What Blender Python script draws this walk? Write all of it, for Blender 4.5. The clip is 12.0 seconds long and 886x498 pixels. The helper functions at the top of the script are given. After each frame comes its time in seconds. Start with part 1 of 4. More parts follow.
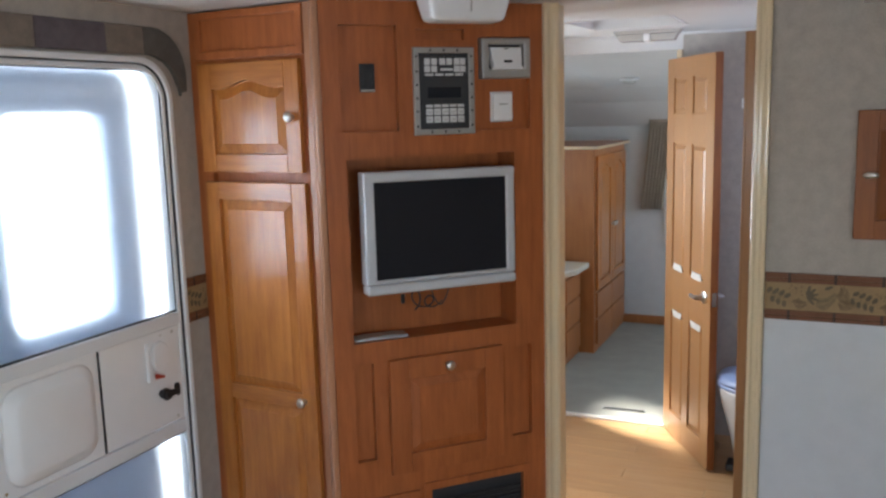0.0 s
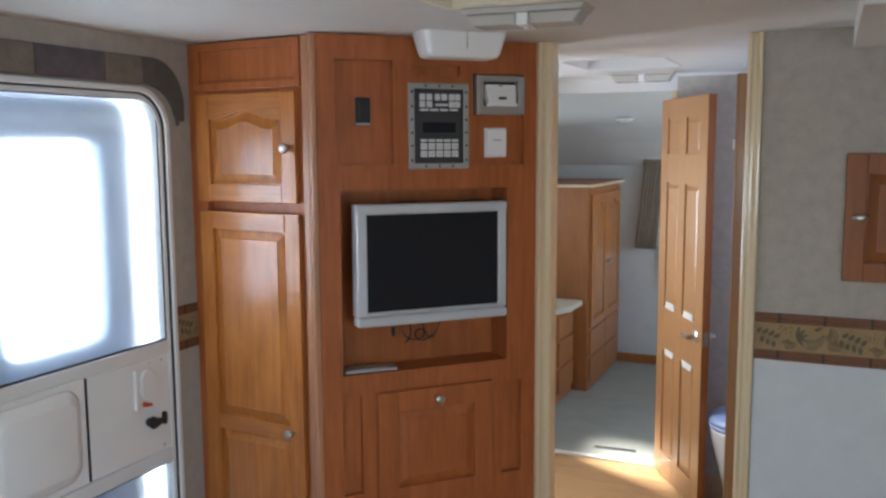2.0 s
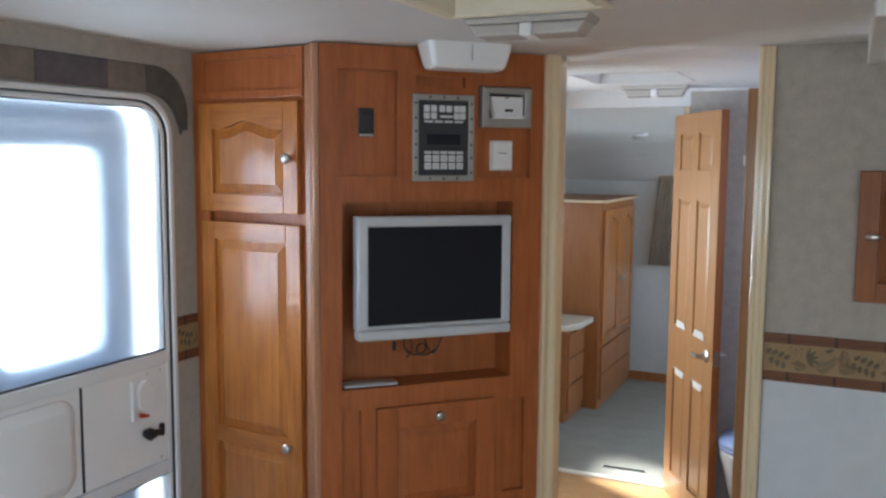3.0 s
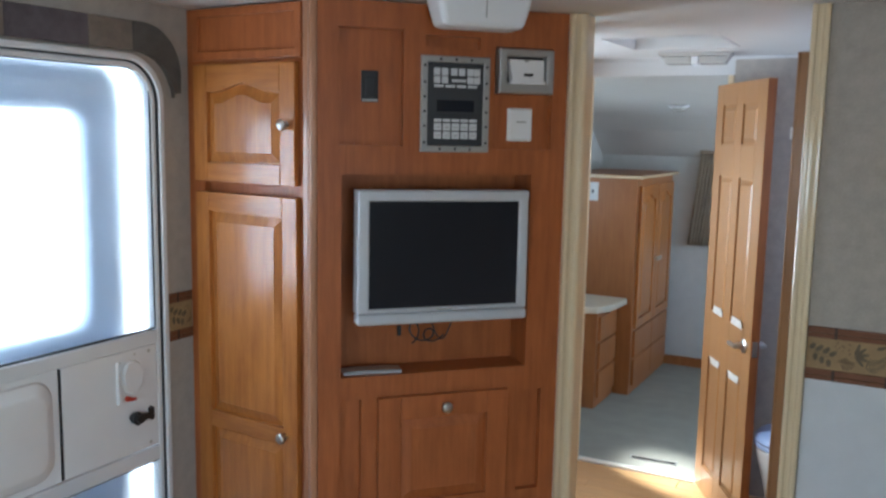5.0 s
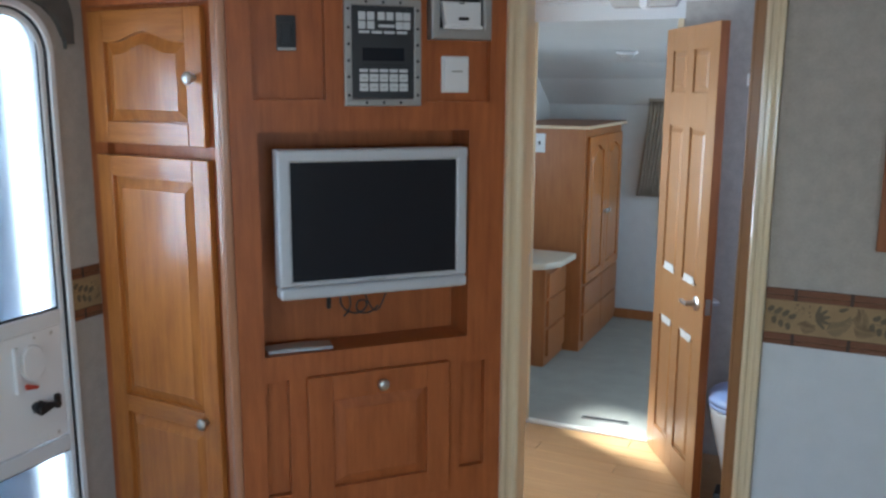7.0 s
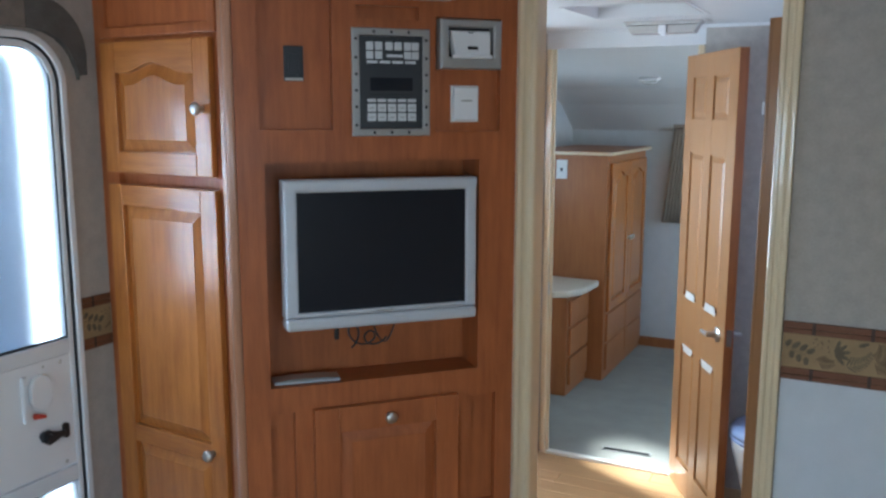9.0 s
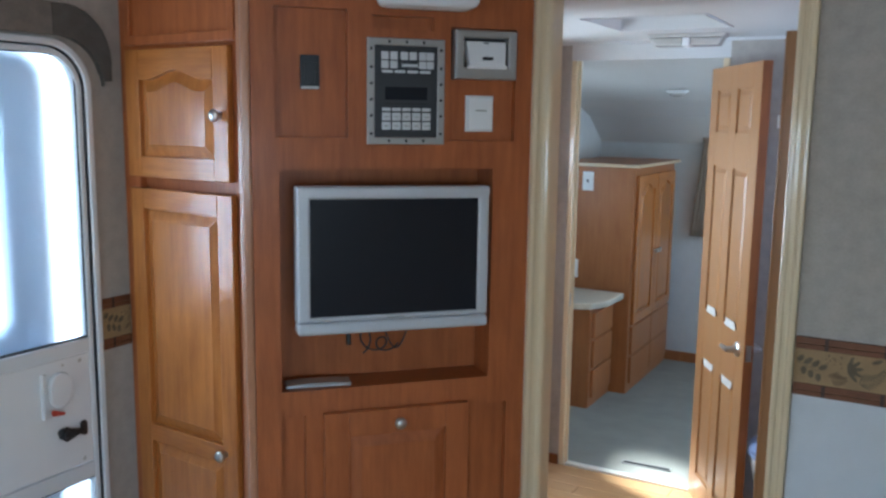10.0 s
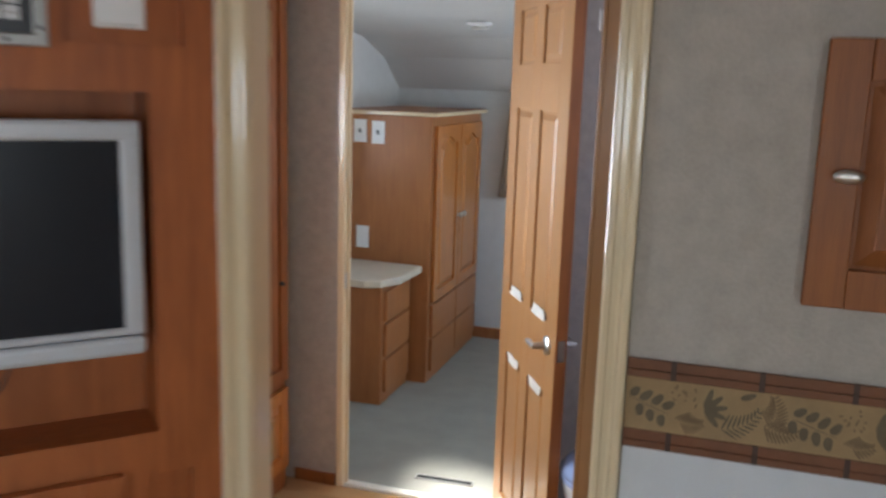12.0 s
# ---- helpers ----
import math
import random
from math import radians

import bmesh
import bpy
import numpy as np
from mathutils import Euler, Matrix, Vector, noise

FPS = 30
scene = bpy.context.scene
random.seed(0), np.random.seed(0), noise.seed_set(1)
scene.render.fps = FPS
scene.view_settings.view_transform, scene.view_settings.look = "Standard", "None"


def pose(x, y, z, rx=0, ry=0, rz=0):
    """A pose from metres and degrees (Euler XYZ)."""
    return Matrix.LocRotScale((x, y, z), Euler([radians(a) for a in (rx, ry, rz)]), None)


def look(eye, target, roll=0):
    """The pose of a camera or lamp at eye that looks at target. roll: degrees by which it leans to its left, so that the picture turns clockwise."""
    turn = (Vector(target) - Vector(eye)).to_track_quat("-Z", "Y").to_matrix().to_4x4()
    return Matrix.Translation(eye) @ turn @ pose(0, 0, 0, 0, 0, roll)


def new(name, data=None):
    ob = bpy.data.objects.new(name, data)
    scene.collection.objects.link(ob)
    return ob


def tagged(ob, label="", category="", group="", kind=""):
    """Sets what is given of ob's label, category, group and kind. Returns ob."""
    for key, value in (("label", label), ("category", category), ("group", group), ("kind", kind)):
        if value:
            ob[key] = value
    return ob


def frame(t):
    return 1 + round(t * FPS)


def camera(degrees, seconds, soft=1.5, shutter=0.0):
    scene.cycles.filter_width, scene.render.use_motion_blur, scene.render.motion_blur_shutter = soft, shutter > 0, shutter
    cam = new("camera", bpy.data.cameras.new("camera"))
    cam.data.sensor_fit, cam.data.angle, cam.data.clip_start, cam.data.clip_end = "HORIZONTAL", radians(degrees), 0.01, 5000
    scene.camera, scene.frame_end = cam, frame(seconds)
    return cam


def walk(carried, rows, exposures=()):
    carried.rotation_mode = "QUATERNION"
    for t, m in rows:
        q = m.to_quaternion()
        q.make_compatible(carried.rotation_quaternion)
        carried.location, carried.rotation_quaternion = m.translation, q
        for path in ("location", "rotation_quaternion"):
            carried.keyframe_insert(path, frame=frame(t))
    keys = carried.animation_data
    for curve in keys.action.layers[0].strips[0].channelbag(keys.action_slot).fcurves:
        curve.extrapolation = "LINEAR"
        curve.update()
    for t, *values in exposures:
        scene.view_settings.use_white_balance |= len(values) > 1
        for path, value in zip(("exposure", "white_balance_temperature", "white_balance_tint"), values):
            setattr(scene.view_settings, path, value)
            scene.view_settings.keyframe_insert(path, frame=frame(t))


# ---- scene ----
cam = camera(54.59, 12.0, soft=2.5, shutter=0.7)
PATH = [
    (0, look((0.069, -0.008, 1.621), (-0.748, 1.790, 1.301), -1.57)),
    (0.5, look((0.073, -0.021, 1.621), (-0.737, 1.782, 1.316), -1.54)),
    (1, look((0.075, -0.019, 1.622), (-0.733, 1.788, 1.336), -1.19)),
    (1.5, look((0.085, -0.017, 1.619), (-0.727, 1.792, 1.357), -0.78)),
    (2, look((0.087, -0.012, 1.616), (-0.726, 1.800, 1.378), -0.34)),
    (2.5, look((0.098, 0.005, 1.614), (-0.727, 1.815, 1.402), 0.07)),
    (4.5, look((0.125, 0.233, 1.597), (-0.806, 1.990, 1.379), 1.24)),
    (5, look((0.094, 0.289, 1.599), (-0.839, 2.037, 1.331), 1.09)),
    (5.5, look((0.061, 0.337, 1.595), (-0.870, 2.077, 1.273), 0.68)),
    (6, look((0.028, 0.384, 1.591), (-0.899, 2.117, 1.222), 0.26)),
    (6.5, look((0.014, 0.443, 1.598), (-0.851, 2.205, 1.213), 0.28)),
    (7, look((0.040, 0.499, 1.602), (-0.783, 2.282, 1.224), 0.29)),
    (9, look((0.078, 0.552, 1.615), (-0.814, 2.313, 1.291), 0.11)),
    (9.5, look((0.112, 0.539, 1.621), (-0.806, 2.288, 1.311), 0.47)),
    (10, look((0.139, 0.564, 1.613), (-0.826, 2.289, 1.312), 0.80)),
    (10.5, look((0.144, 0.617, 1.598), (-0.869, 2.308, 1.262), 0.92)),
    (11, look((0.112, 0.763, 1.566), (-0.785, 2.504, 1.160), 1.23)),
    (11.5, look((-0.001, 1.082, 1.567), (-0.672, 2.925, 1.175), 1.82)),
    (12, look((0.002, 1.451, 1.513), (-0.587, 3.323, 1.131), 1.82)),
]
walk(cam, PATH, exposures=[(0.0, 2.1, 5980, 7), (2.5, 2.1, 5750, 4), (5.5, 2.08, 5450, 1), (9.5, 2.05, 5150, 0), (10.5, 2.05, 5150, 0), (11.2, 2.06, 5600, 4), (12.0, 2.14, 5980, 7)])

# ---- world and light ----
world = bpy.data.worlds.new("world")
scene.world = world
world.use_nodes = True
wn = world.node_tree.nodes
sky = wn.new("ShaderNodeTexSky")
sky.sky_type = "NISHITA"
sky.sun_disc = False
sky.sun_elevation = radians(46)
sky.sun_rotation = radians(-67)
world.node_tree.links.new(sky.outputs[0], wn["Background"].inputs[0])
wn["Background"].inputs[1].default_value = 0.12

sun = new("sun", bpy.data.lights.new("sun", "SUN"))
sun.data.energy = 5.0
sun.data.angle = radians(10.0)
sun.data.color = (1.0, 0.94, 0.85)
sun.matrix_world = look((-0.639, 0.271, 0.719), (0, 0, 0))


def window_lamp(name, eye, target, w, h, watts, colour=(0.86, 0.93, 1.0)):
    ob = new(name, bpy.data.lights.new(name, "AREA"))
    ob.data.shape, ob.data.size, ob.data.size_y = "RECTANGLE", w, h
    ob.data.energy, ob.data.color = watts, colour
    ob.matrix_world = look(eye, target)
    return ob


window_lamp("rear_window_light", (-0.4, -2.34, 1.35), (-0.4, 0, -0.60), 1.5, 0.75, 5.9)
window_lamp("slide_window_light", (1.36, -0.6, 1.35), (0, -0.3, -0.15), 1.3, 0.7, 6.7)
window_lamp("entry_window_light", (-1.985, 1.73, 1.33), (0, 1.73, 1.2), 0.32, 0.56, 0.55, (0.85, 0.93, 1.0))
window_lamp("bedroom_window_light", (0.57, 5.3, 1.22), (-1.0, 4.8, 1.85), 1.5, 0.55, 3.0, (0.82, 0.90, 1.0))
window_lamp("bath_window_light", (0.97, 3.5, 1.45), (-0.3, 4.0, 1.7), 0.35, 0.35, 2.2, (0.66, 0.73, 1.0))
window_lamp("hall_window_light", (-1.80, 3.45, 1.20), (-0.5, 3.85, 0.60), 0.62, 0.70, 5.2, (0.97, 0.98, 1.0))

# ---- materials ----


def material(name, colour, rough=0.5, metal=0.0, spots=0.0, spot_scale=8.0, grain=0.0, grain_scale=120.0, bump=0.0, coat=0.0, spec=0.5):
    """A painted, plastic, metal or paper surface with variation at two scales and a fine relief."""
    m = bpy.data.materials.new(name)
    m.use_nodes = True
    n, l = m.node_tree.nodes, m.node_tree.links
    b = n["Principled BSDF"]
    b.inputs["Roughness"].default_value = rough
    b.inputs["Metallic"].default_value = metal
    b.inputs["Coat Weight"].default_value = coat
    b.inputs["Specular IOR Level"].default_value = spec
    b.inputs["Base Color"].default_value = (*colour, 1)
    if spots or grain or bump:
        tc = n.new("ShaderNodeTexCoord")
        big, fine = n.new("ShaderNodeTexNoise"), n.new("ShaderNodeTexNoise")
        big.inputs["Scale"].default_value, fine.inputs["Scale"].default_value = spot_scale, grain_scale
        big.inputs["Detail"].default_value, fine.inputs["Detail"].default_value = 4, 3
        for t in (big, fine):
            l.new(tc.outputs["Object"], t.inputs["Vector"])
        sums = n.new("ShaderNodeMath")
        sums.operation = "MULTIPLY_ADD"
        l.new(big.outputs[0], sums.inputs[0])
        sums.inputs[1].default_value = 2 * spots
        fine_m = n.new("ShaderNodeMath")
        fine_m.operation = "MULTIPLY_ADD"
        l.new(fine.outputs[0], fine_m.inputs[0])
        fine_m.inputs[1].default_value = 2 * grain
        fine_m.inputs[2].default_value = 1 - spots - grain
        l.new(fine_m.outputs[0], sums.inputs[2])
        mix = n.new("ShaderNodeMix")
        mix.data_type, mix.blend_type = "RGBA", "MULTIPLY"
        mix.inputs["Factor"].default_value = 1
        mix.inputs[6].default_value = (*colour, 1)
        l.new(sums.outputs[0], mix.inputs[7])
        l.new(mix.outputs[2], b.inputs["Base Color"])
        if bump:
            bp = n.new("ShaderNodeBump")
            bp.inputs["Strength"].default_value = bump
            bp.inputs["Distance"].default_value = 0.004
            l.new(fine.outputs[0], bp.inputs["Height"])
            l.new(bp.outputs[0], b.inputs["Normal"])
    return m


def wood(name, light, dark, rough=0.3, axis=2, scale=1.0, coat=0.15):
    """Varnished wood: long streaks, fine pores along the grain, a piece-to-piece shift."""
    m = bpy.data.materials.new(name)
    m.use_nodes = True
    n, l = m.node_tree.nodes, m.node_tree.links
    b = n["Principled BSDF"]
    b.inputs["Coat Weight"].default_value = coat
    b.inputs["Coat Roughness"].default_value = 0.15
    b.inputs["Specular IOR Level"].default_value = 0.35
    tc, info = n.new("ShaderNodeTexCoord"), n.new("ShaderNodeObjectInfo")
    shift = n.new("ShaderNodeVectorMath")
    shift.operation = "ADD"
    rnd = n.new("ShaderNodeMath")
    rnd.operation = "MULTIPLY"
    rnd.inputs[1].default_value = 7.0
    l.new(info.outputs["Random"], rnd.inputs[0])
    l.new(tc.outputs["Object"], shift.inputs[0])
    l.new(rnd.outputs[0], shift.inputs[1])
    maps = []
    for across, along in ((14, 0.9), (190, 6), (3, 1.2)):
        mp = n.new("ShaderNodeMapping")
        s = [across * scale] * 3
        s[axis] = along * scale
        mp.inputs["Scale"].default_value = s
        l.new(shift.outputs[0], mp.inputs["Vector"])
        t = n.new("ShaderNodeTexNoise")
        t.inputs["Detail"].default_value = 5
        t.inputs["Distortion"].default_value = 0.15
        l.new(mp.outputs[0], t.inputs["Vector"])
        maps.append(t)
    add = n.new("ShaderNodeMath")
    add.operation = "MULTIPLY_ADD"
    l.new(maps[1].outputs[0], add.inputs[0])
    add.inputs[1].default_value = 0.45
    half = n.new("ShaderNodeMath")
    half.operation = "MULTIPLY_ADD"
    l.new(maps[0].outputs[0], half.inputs[0])
    half.inputs[1].default_value = 0.55
    l.new(half.outputs[0], add.inputs[2])
    third = n.new("ShaderNodeMath")
    third.operation = "MULTIPLY"
    third.inputs[1].default_value = 0.5
    l.new(maps[2].outputs[0], third.inputs[0])
    l.new(third.outputs[0], half.inputs[2])
    ramp = n.new("ShaderNodeValToRGB")
    ramp.color_ramp.elements[0].position, ramp.color_ramp.elements[1].position = 0.50, 0.95
    ramp.color_ramp.elements[0].color, ramp.color_ramp.elements[1].color = (*dark, 1), (*light, 1)
    l.new(add.outputs[0], ramp.inputs[0])
    l.new(ramp.outputs[0], b.inputs["Base Color"])
    rr = n.new("ShaderNodeMapRange")
    rr.inputs["To Min"].default_value, rr.inputs["To Max"].default_value = rough * 0.75, rough * 1.35
    l.new(maps[2].outputs[0], rr.inputs["Value"])
    l.new(rr.outputs[0], b.inputs["Roughness"])
    bp = n.new("ShaderNodeBump")
    bp.inputs["Strength"].default_value = 0.12
    bp.inputs["Distance"].default_value = 0.002
    l.new(maps[1].outputs[0], bp.inputs["Height"])
    l.new(bp.outputs[0], b.inputs["Normal"])
    return m


def glass(name, tint=(1, 1, 1), rough=0.0, ior=1.02):
    m = bpy.data.materials.new(name)
    m.use_nodes = True
    b = m.node_tree.nodes["Principled BSDF"]
    b.inputs["Base Color"].default_value = (*tint, 1)
    b.inputs["Transmission Weight"].default_value = 1
    b.inputs["Roughness"].default_value = rough
    b.inputs["IOR"].default_value = ior
    return m


def glow(name, colour, strength):
    m = bpy.data.materials.new(name)
    m.use_nodes = True
    b = m.node_tree.nodes["Principled BSDF"]
    b.inputs["Base Color"].default_value = (0.8, 0.8, 0.8, 1)
    b.inputs["Emission Color"].default_value = (*colour, 1)
    b.inputs["Emission Strength"].default_value = strength
    return m


PANEL_WOOD = wood("veneer_panel", (0.45, 0.136, 0.037), (0.265, 0.073, 0.020), 0.42, coat=0.12)
OAK = wood("oak_door_wood", (0.53, 0.198, 0.038), (0.29, 0.088, 0.015), 0.36, coat=0.6)
OAK_RAIL = wood("oak_rail_wood", (0.53, 0.198, 0.038), (0.29, 0.088, 0.015), 0.36, axis=0, coat=0.6)
BED_OAK = wood("bedroom_veneer", (0.42, 0.17, 0.058), (0.31, 0.115, 0.038), 0.36, coat=0.08)
# oak lightened to carry the entry window's sheen on the corner posts
POST_OAK = wood("pale_sheen_oak", (0.50, 0.245, 0.135), (0.37, 0.165, 0.082), 0.34, coat=0.6)
HALL_OAK = wood("hall_door_oak", (0.375, 0.190, 0.074), (0.31, 0.150, 0.056), 0.32, coat=0.2)
DARK_OAK = wood("dark_red_oak", (0.31, 0.105, 0.027), (0.18, 0.055, 0.014), 0.42, coat=0.0)
LAMINATE = wood("laminate_floor", (0.52, 0.315, 0.150), (0.39, 0.222, 0.096), 0.3, axis=0, scale=0.7, coat=0.2)
WALLPAPER = material("mottled_wallpaper", (0.415, 0.372, 0.322), 0.75, spots=0.20, spot_scale=26, grain=0.11, grain_scale=140, bump=0.25)
WALL_LOW = material("plain_lower_wallpaper", (0.62, 0.63, 0.645), 0.75, spots=0.07, spot_scale=18, grain=0.04, grain_scale=260, bump=0.12)
BATH_WALL = material("bath_wallpaper", (0.60, 0.60, 0.62), 0.75, spots=0.08, spot_scale=14, grain=0.04, bump=0.1)
BED_WALL = material("bedroom_wallpaper", (0.62, 0.63, 0.63), 0.8, spots=0.08, spot_scale=16, grain=0.04, bump=0.1)
CEILING = material("ceiling_vinyl", (0.67, 0.665, 0.65), 0.6, spots=0.05, spot_scale=5, grain=0.03, grain_scale=180, bump=0.06)
CARPET = material("grey_carpet", (0.325, 0.315, 0.275), 0.95, spots=0.14, spot_scale=9, grain=0.22, grain_scale=420, bump=0.6, spec=0.1)
CREAM = material("cream_trim_vinyl", (0.72, 0.58, 0.37), 0.30, spots=0.06, spot_scale=3, grain=0.02, coat=0.5)
WHITE = material("white_plastic", (0.82, 0.82, 0.82), 0.4, spots=0.04, spot_scale=12)
WHITE_METAL = material("white_painted_aluminium", (0.74, 0.75, 0.76), 0.35, spots=0.05, spot_scale=7, grain=0.02)
GREY_SKIN = material("outer_door_skin", (0.40, 0.485, 0.62), 0.45, spots=0.06, spot_scale=4, grain=0.03)
RUBBER = material("black_rubber", (0.02, 0.02, 0.022), 0.6)
BLACK = material("black_plastic", (0.018, 0.018, 0.02), 0.35, spots=0.1, spot_scale=30)
DARKGREY = material("charcoal_plastic", (0.034, 0.036, 0.04), 0.4, spots=0.08, spot_scale=30)
SILVER = material("silver_plastic", (0.56, 0.57, 0.60), 0.38, 0.15, spots=0.04, spot_scale=20, grain=0.03)
PEWTER = material("pewter_bezel", (0.40, 0.39, 0.37), 0.38, 0.45, spots=0.05, spot_scale=30)
CHROME = material("brushed_nickel", (0.58, 0.56, 0.53), 0.32, 1.0, spots=0.05, spot_scale=40)
SCREEN = material("tv_glass", (0.013, 0.014, 0.019), 0.24, spec=0.35)
LCD = material("display_glass", (0.015, 0.018, 0.025), 0.12)
BUTTON = material("button_white", (0.66, 0.67, 0.68), 0.45)
RED = material("red_plastic", (0.45, 0.05, 0.03), 0.4)
STONE = material("speckled_laminate_top", (0.60, 0.53, 0.41), 0.35, spots=0.12, spot_scale=40, grain=0.15, grain_scale=300)
# pale colour for the daylight glints on the bedroom door's bevels
BEVEL_GLINT = material("painted_glint", (0.60, 0.57, 0.52), 0.5, spots=0.15, spot_scale=40)
BLUE = material("blue_seat_plastic", (0.27, 0.34, 0.54), 0.35, spots=0.04)
PORCELAIN = material("porcelain", (0.50, 0.475, 0.44), 0.2, spots=0.03, coat=0.3)
BAMBOO = material("printed_bamboo", (0.16, 0.060, 0.024), 0.6, spots=0.25, spot_scale=30, grain=0.1, grain_scale=200)
BAMBOO_DARK = material("printed_bamboo_joint", (0.055, 0.027, 0.018), 0.6, spots=0.2, spot_scale=50)
FIELD = material("printed_tan_field", (0.31, 0.205, 0.098), 0.7, spots=0.32, spot_scale=16, grain=0.08, grain_scale=160)
LEAF = material("printed_leaf", (0.125, 0.094, 0.054), 0.7, spots=0.3, spot_scale=40, grain=0.1)
LEAF_RED = material("printed_leaf_brown", (0.165, 0.105, 0.052), 0.7, spots=0.3, spot_scale=40, grain=0.1)
TAN_CLOTH = material("tan_tapestry", (0.20, 0.165, 0.135), 0.9, spots=0.5, spot_scale=24, grain=0.2, grain_scale=300, bump=0.3)
MAUVE_CLOTH = material("mauve_tapestry", (0.115, 0.096, 0.105), 0.9, spots=0.5, spot_scale=24, grain=0.2, grain_scale=300, bump=0.3)
OLIVE_CLOTH = material("olive_tapestry", (0.105, 0.098, 0.086), 0.9, spots=0.45, spot_scale=24, grain=0.2, grain_scale=300, bump=0.3)
CURTAIN = material("brown_curtain_cloth", (0.36, 0.30, 0.235), 0.9, spots=0.2, spot_scale=14, grain=0.2, grain_scale=300, bump=0.3)
LENS = material("milky_lens", (0.52, 0.50, 0.46), 0.25, spots=0.06, spot_scale=30)
HATCH = material("hatch_liner", (0.82, 0.76, 0.60), 0.5, spots=0.04)
THRESH = material("threshold_metal", (0.82, 0.80, 0.72), 0.3, 0.25, spots=0.06, spot_scale=30)
CLEAR = glass("clear_pane")
HAZY = glass("hazy_acrylic", (0.97, 0.98, 1.0), 0.34, 1.36)
OUTSIDE = glow("bright_outdoors", (0.82, 0.91, 1.0), 0.95)
BRASS = material("brass_hinge", (0.45, 0.33, 0.16), 0.35, 0.9, spots=0.1, spot_scale=60)

# ---- mesh helpers ----


def part(name, bm, mat, parent=None, label="", m=None, smooth=False):
    """Links a bmesh as one mesh object, under parent where one is given."""
    me = bpy.data.meshes.new(name)
    bmesh.ops.recalc_face_normals(bm, faces=bm.faces)
    bm.to_mesh(me)
    bm.free()
    me.materials.append(mat)
    if smooth:
        me.polygons.foreach_set("use_smooth", [True] * len(me.polygons))
    ob = new(name, me)
    if parent:
        ob.parent = parent
    if m is not None:
        ob.matrix_local = m
    if label:
        tagged(ob, label)
    return ob


def thing(name, m, label, category, group="", kind=""):
    ob = new(name)
    ob.empty_display_size = 0.05
    ob.matrix_world = m
    return tagged(ob, label, category, group, kind)


def add_box(bm, x0, y0, z0, x1, y1, z1, bevel=0.0, seg=2):
    m = Matrix.Translation(((x0 + x1) / 2, (y0 + y1) / 2, (z0 + z1) / 2)) @ Matrix.Diagonal((abs(x1 - x0), abs(y1 - y0), abs(z1 - z0), 1))
    r = bmesh.ops.create_cube(bm, size=1, matrix=m)
    if bevel:
        es = list({e for v in r["verts"] for e in v.link_edges})
        bmesh.ops.bevel(bm, geom=es, offset=bevel, segments=seg, affect="EDGES", profile=0.5)
    return bm


def box(x0, y0, z0, x1, y1, z1, bevel=0.0, seg=2):
    return add_box(bmesh.new(), x0, y0, z0, x1, y1, z1, bevel, seg)


def prism(points, y0, y1, bevel=0.0):
    """The outline points (x, z), made solid between y0 and y1."""
    bm = bmesh.new()
    a = [bm.verts.new((x, y0, z)) for x, z in points]
    b = [bm.verts.new((x, y1, z)) for x, z in points]
    bm.faces.new(a)
    bm.faces.new(b[::-1])
    k = len(points)
    for i in range(k):
        bm.faces.new((a[i], b[i], b[(i + 1) % k], a[(i + 1) % k]))
    if bevel:
        bmesh.ops.bevel(bm, geom=[e for e in bm.edges if abs(e.verts[0].co.y - e.verts[1].co.y) < 1e-6], offset=bevel, segments=2, affect="EDGES", profile=0.5)
    return bm


def rrect(x0, z0, x1, z1, r, n=6):
    """A rounded rectangle's outline, 4 (n + 1) points."""
    out = []
    for cx, cz, a in ((x1 - r, z1 - r, 0), (x0 + r, z1 - r, 90), (x0 + r, z0 + r, 180), (x1 - r, z0 + r, 270)):
        for i in range(n + 1):
            t = radians(a + 90 * i / n)
            out.append((cx + r * math.cos(t), cz + r * math.sin(t)))
    return out


def arched(x0, z0, x1, z1, r, n=6):
    """A rectangle's outline with its two upper corners rounded, 4 (n + 1) points."""
    half = 2 * (n + 1)
    low = rrect(x0, z0, x1, z1, 0.004, n)
    return rrect(x0, z0, x1, z1, r, n)[:half] + low[half:]


def ring(outer, inner, y0, y1, bevel=0.0):
    """A flat frame between two outlines with as many points, from y0 (front) to y1."""
    bm = bmesh.new()
    loops = [[bm.verts.new((x, y, z)) for x, z in pts] for pts, y in ((outer, y0), (inner, y0), (inner, y1), (outer, y1))]
    k = len(outer)
    for a in range(4):
        p, q = loops[a], loops[(a + 1) % 4]
        for i in range(k):
            bm.faces.new((p[i], p[(i + 1) % k], q[(i + 1) % k], q[i]))
    if bevel:
        es = [e for e in bm.edges if e.verts[0] in loops[0] and e.verts[1] in loops[0] or e.verts[0] in loops[1] and e.verts[1] in loops[1]]
        bmesh.ops.bevel(bm, geom=es, offset=bevel, segments=2, affect="EDGES", profile=0.5)
    return bm


def band(loops, capped=False):
    """A skin through outlines (points, y) with as many points each, capped, or the last joined to the first."""
    bm = bmesh.new()
    rows = [[bm.verts.new((x, y, z)) for x, z in pts] for pts, y in loops]
    for p, q in zip(rows, rows[1:] + ([] if capped else rows[:1])):
        for i in range(len(p)):
            bm.faces.new((p[i], p[(i + 1) % len(p)], q[(i + 1) % len(p)], q[i]))
    if capped:
        bm.faces.new(rows[0])
        bm.faces.new(rows[-1])
    return bm


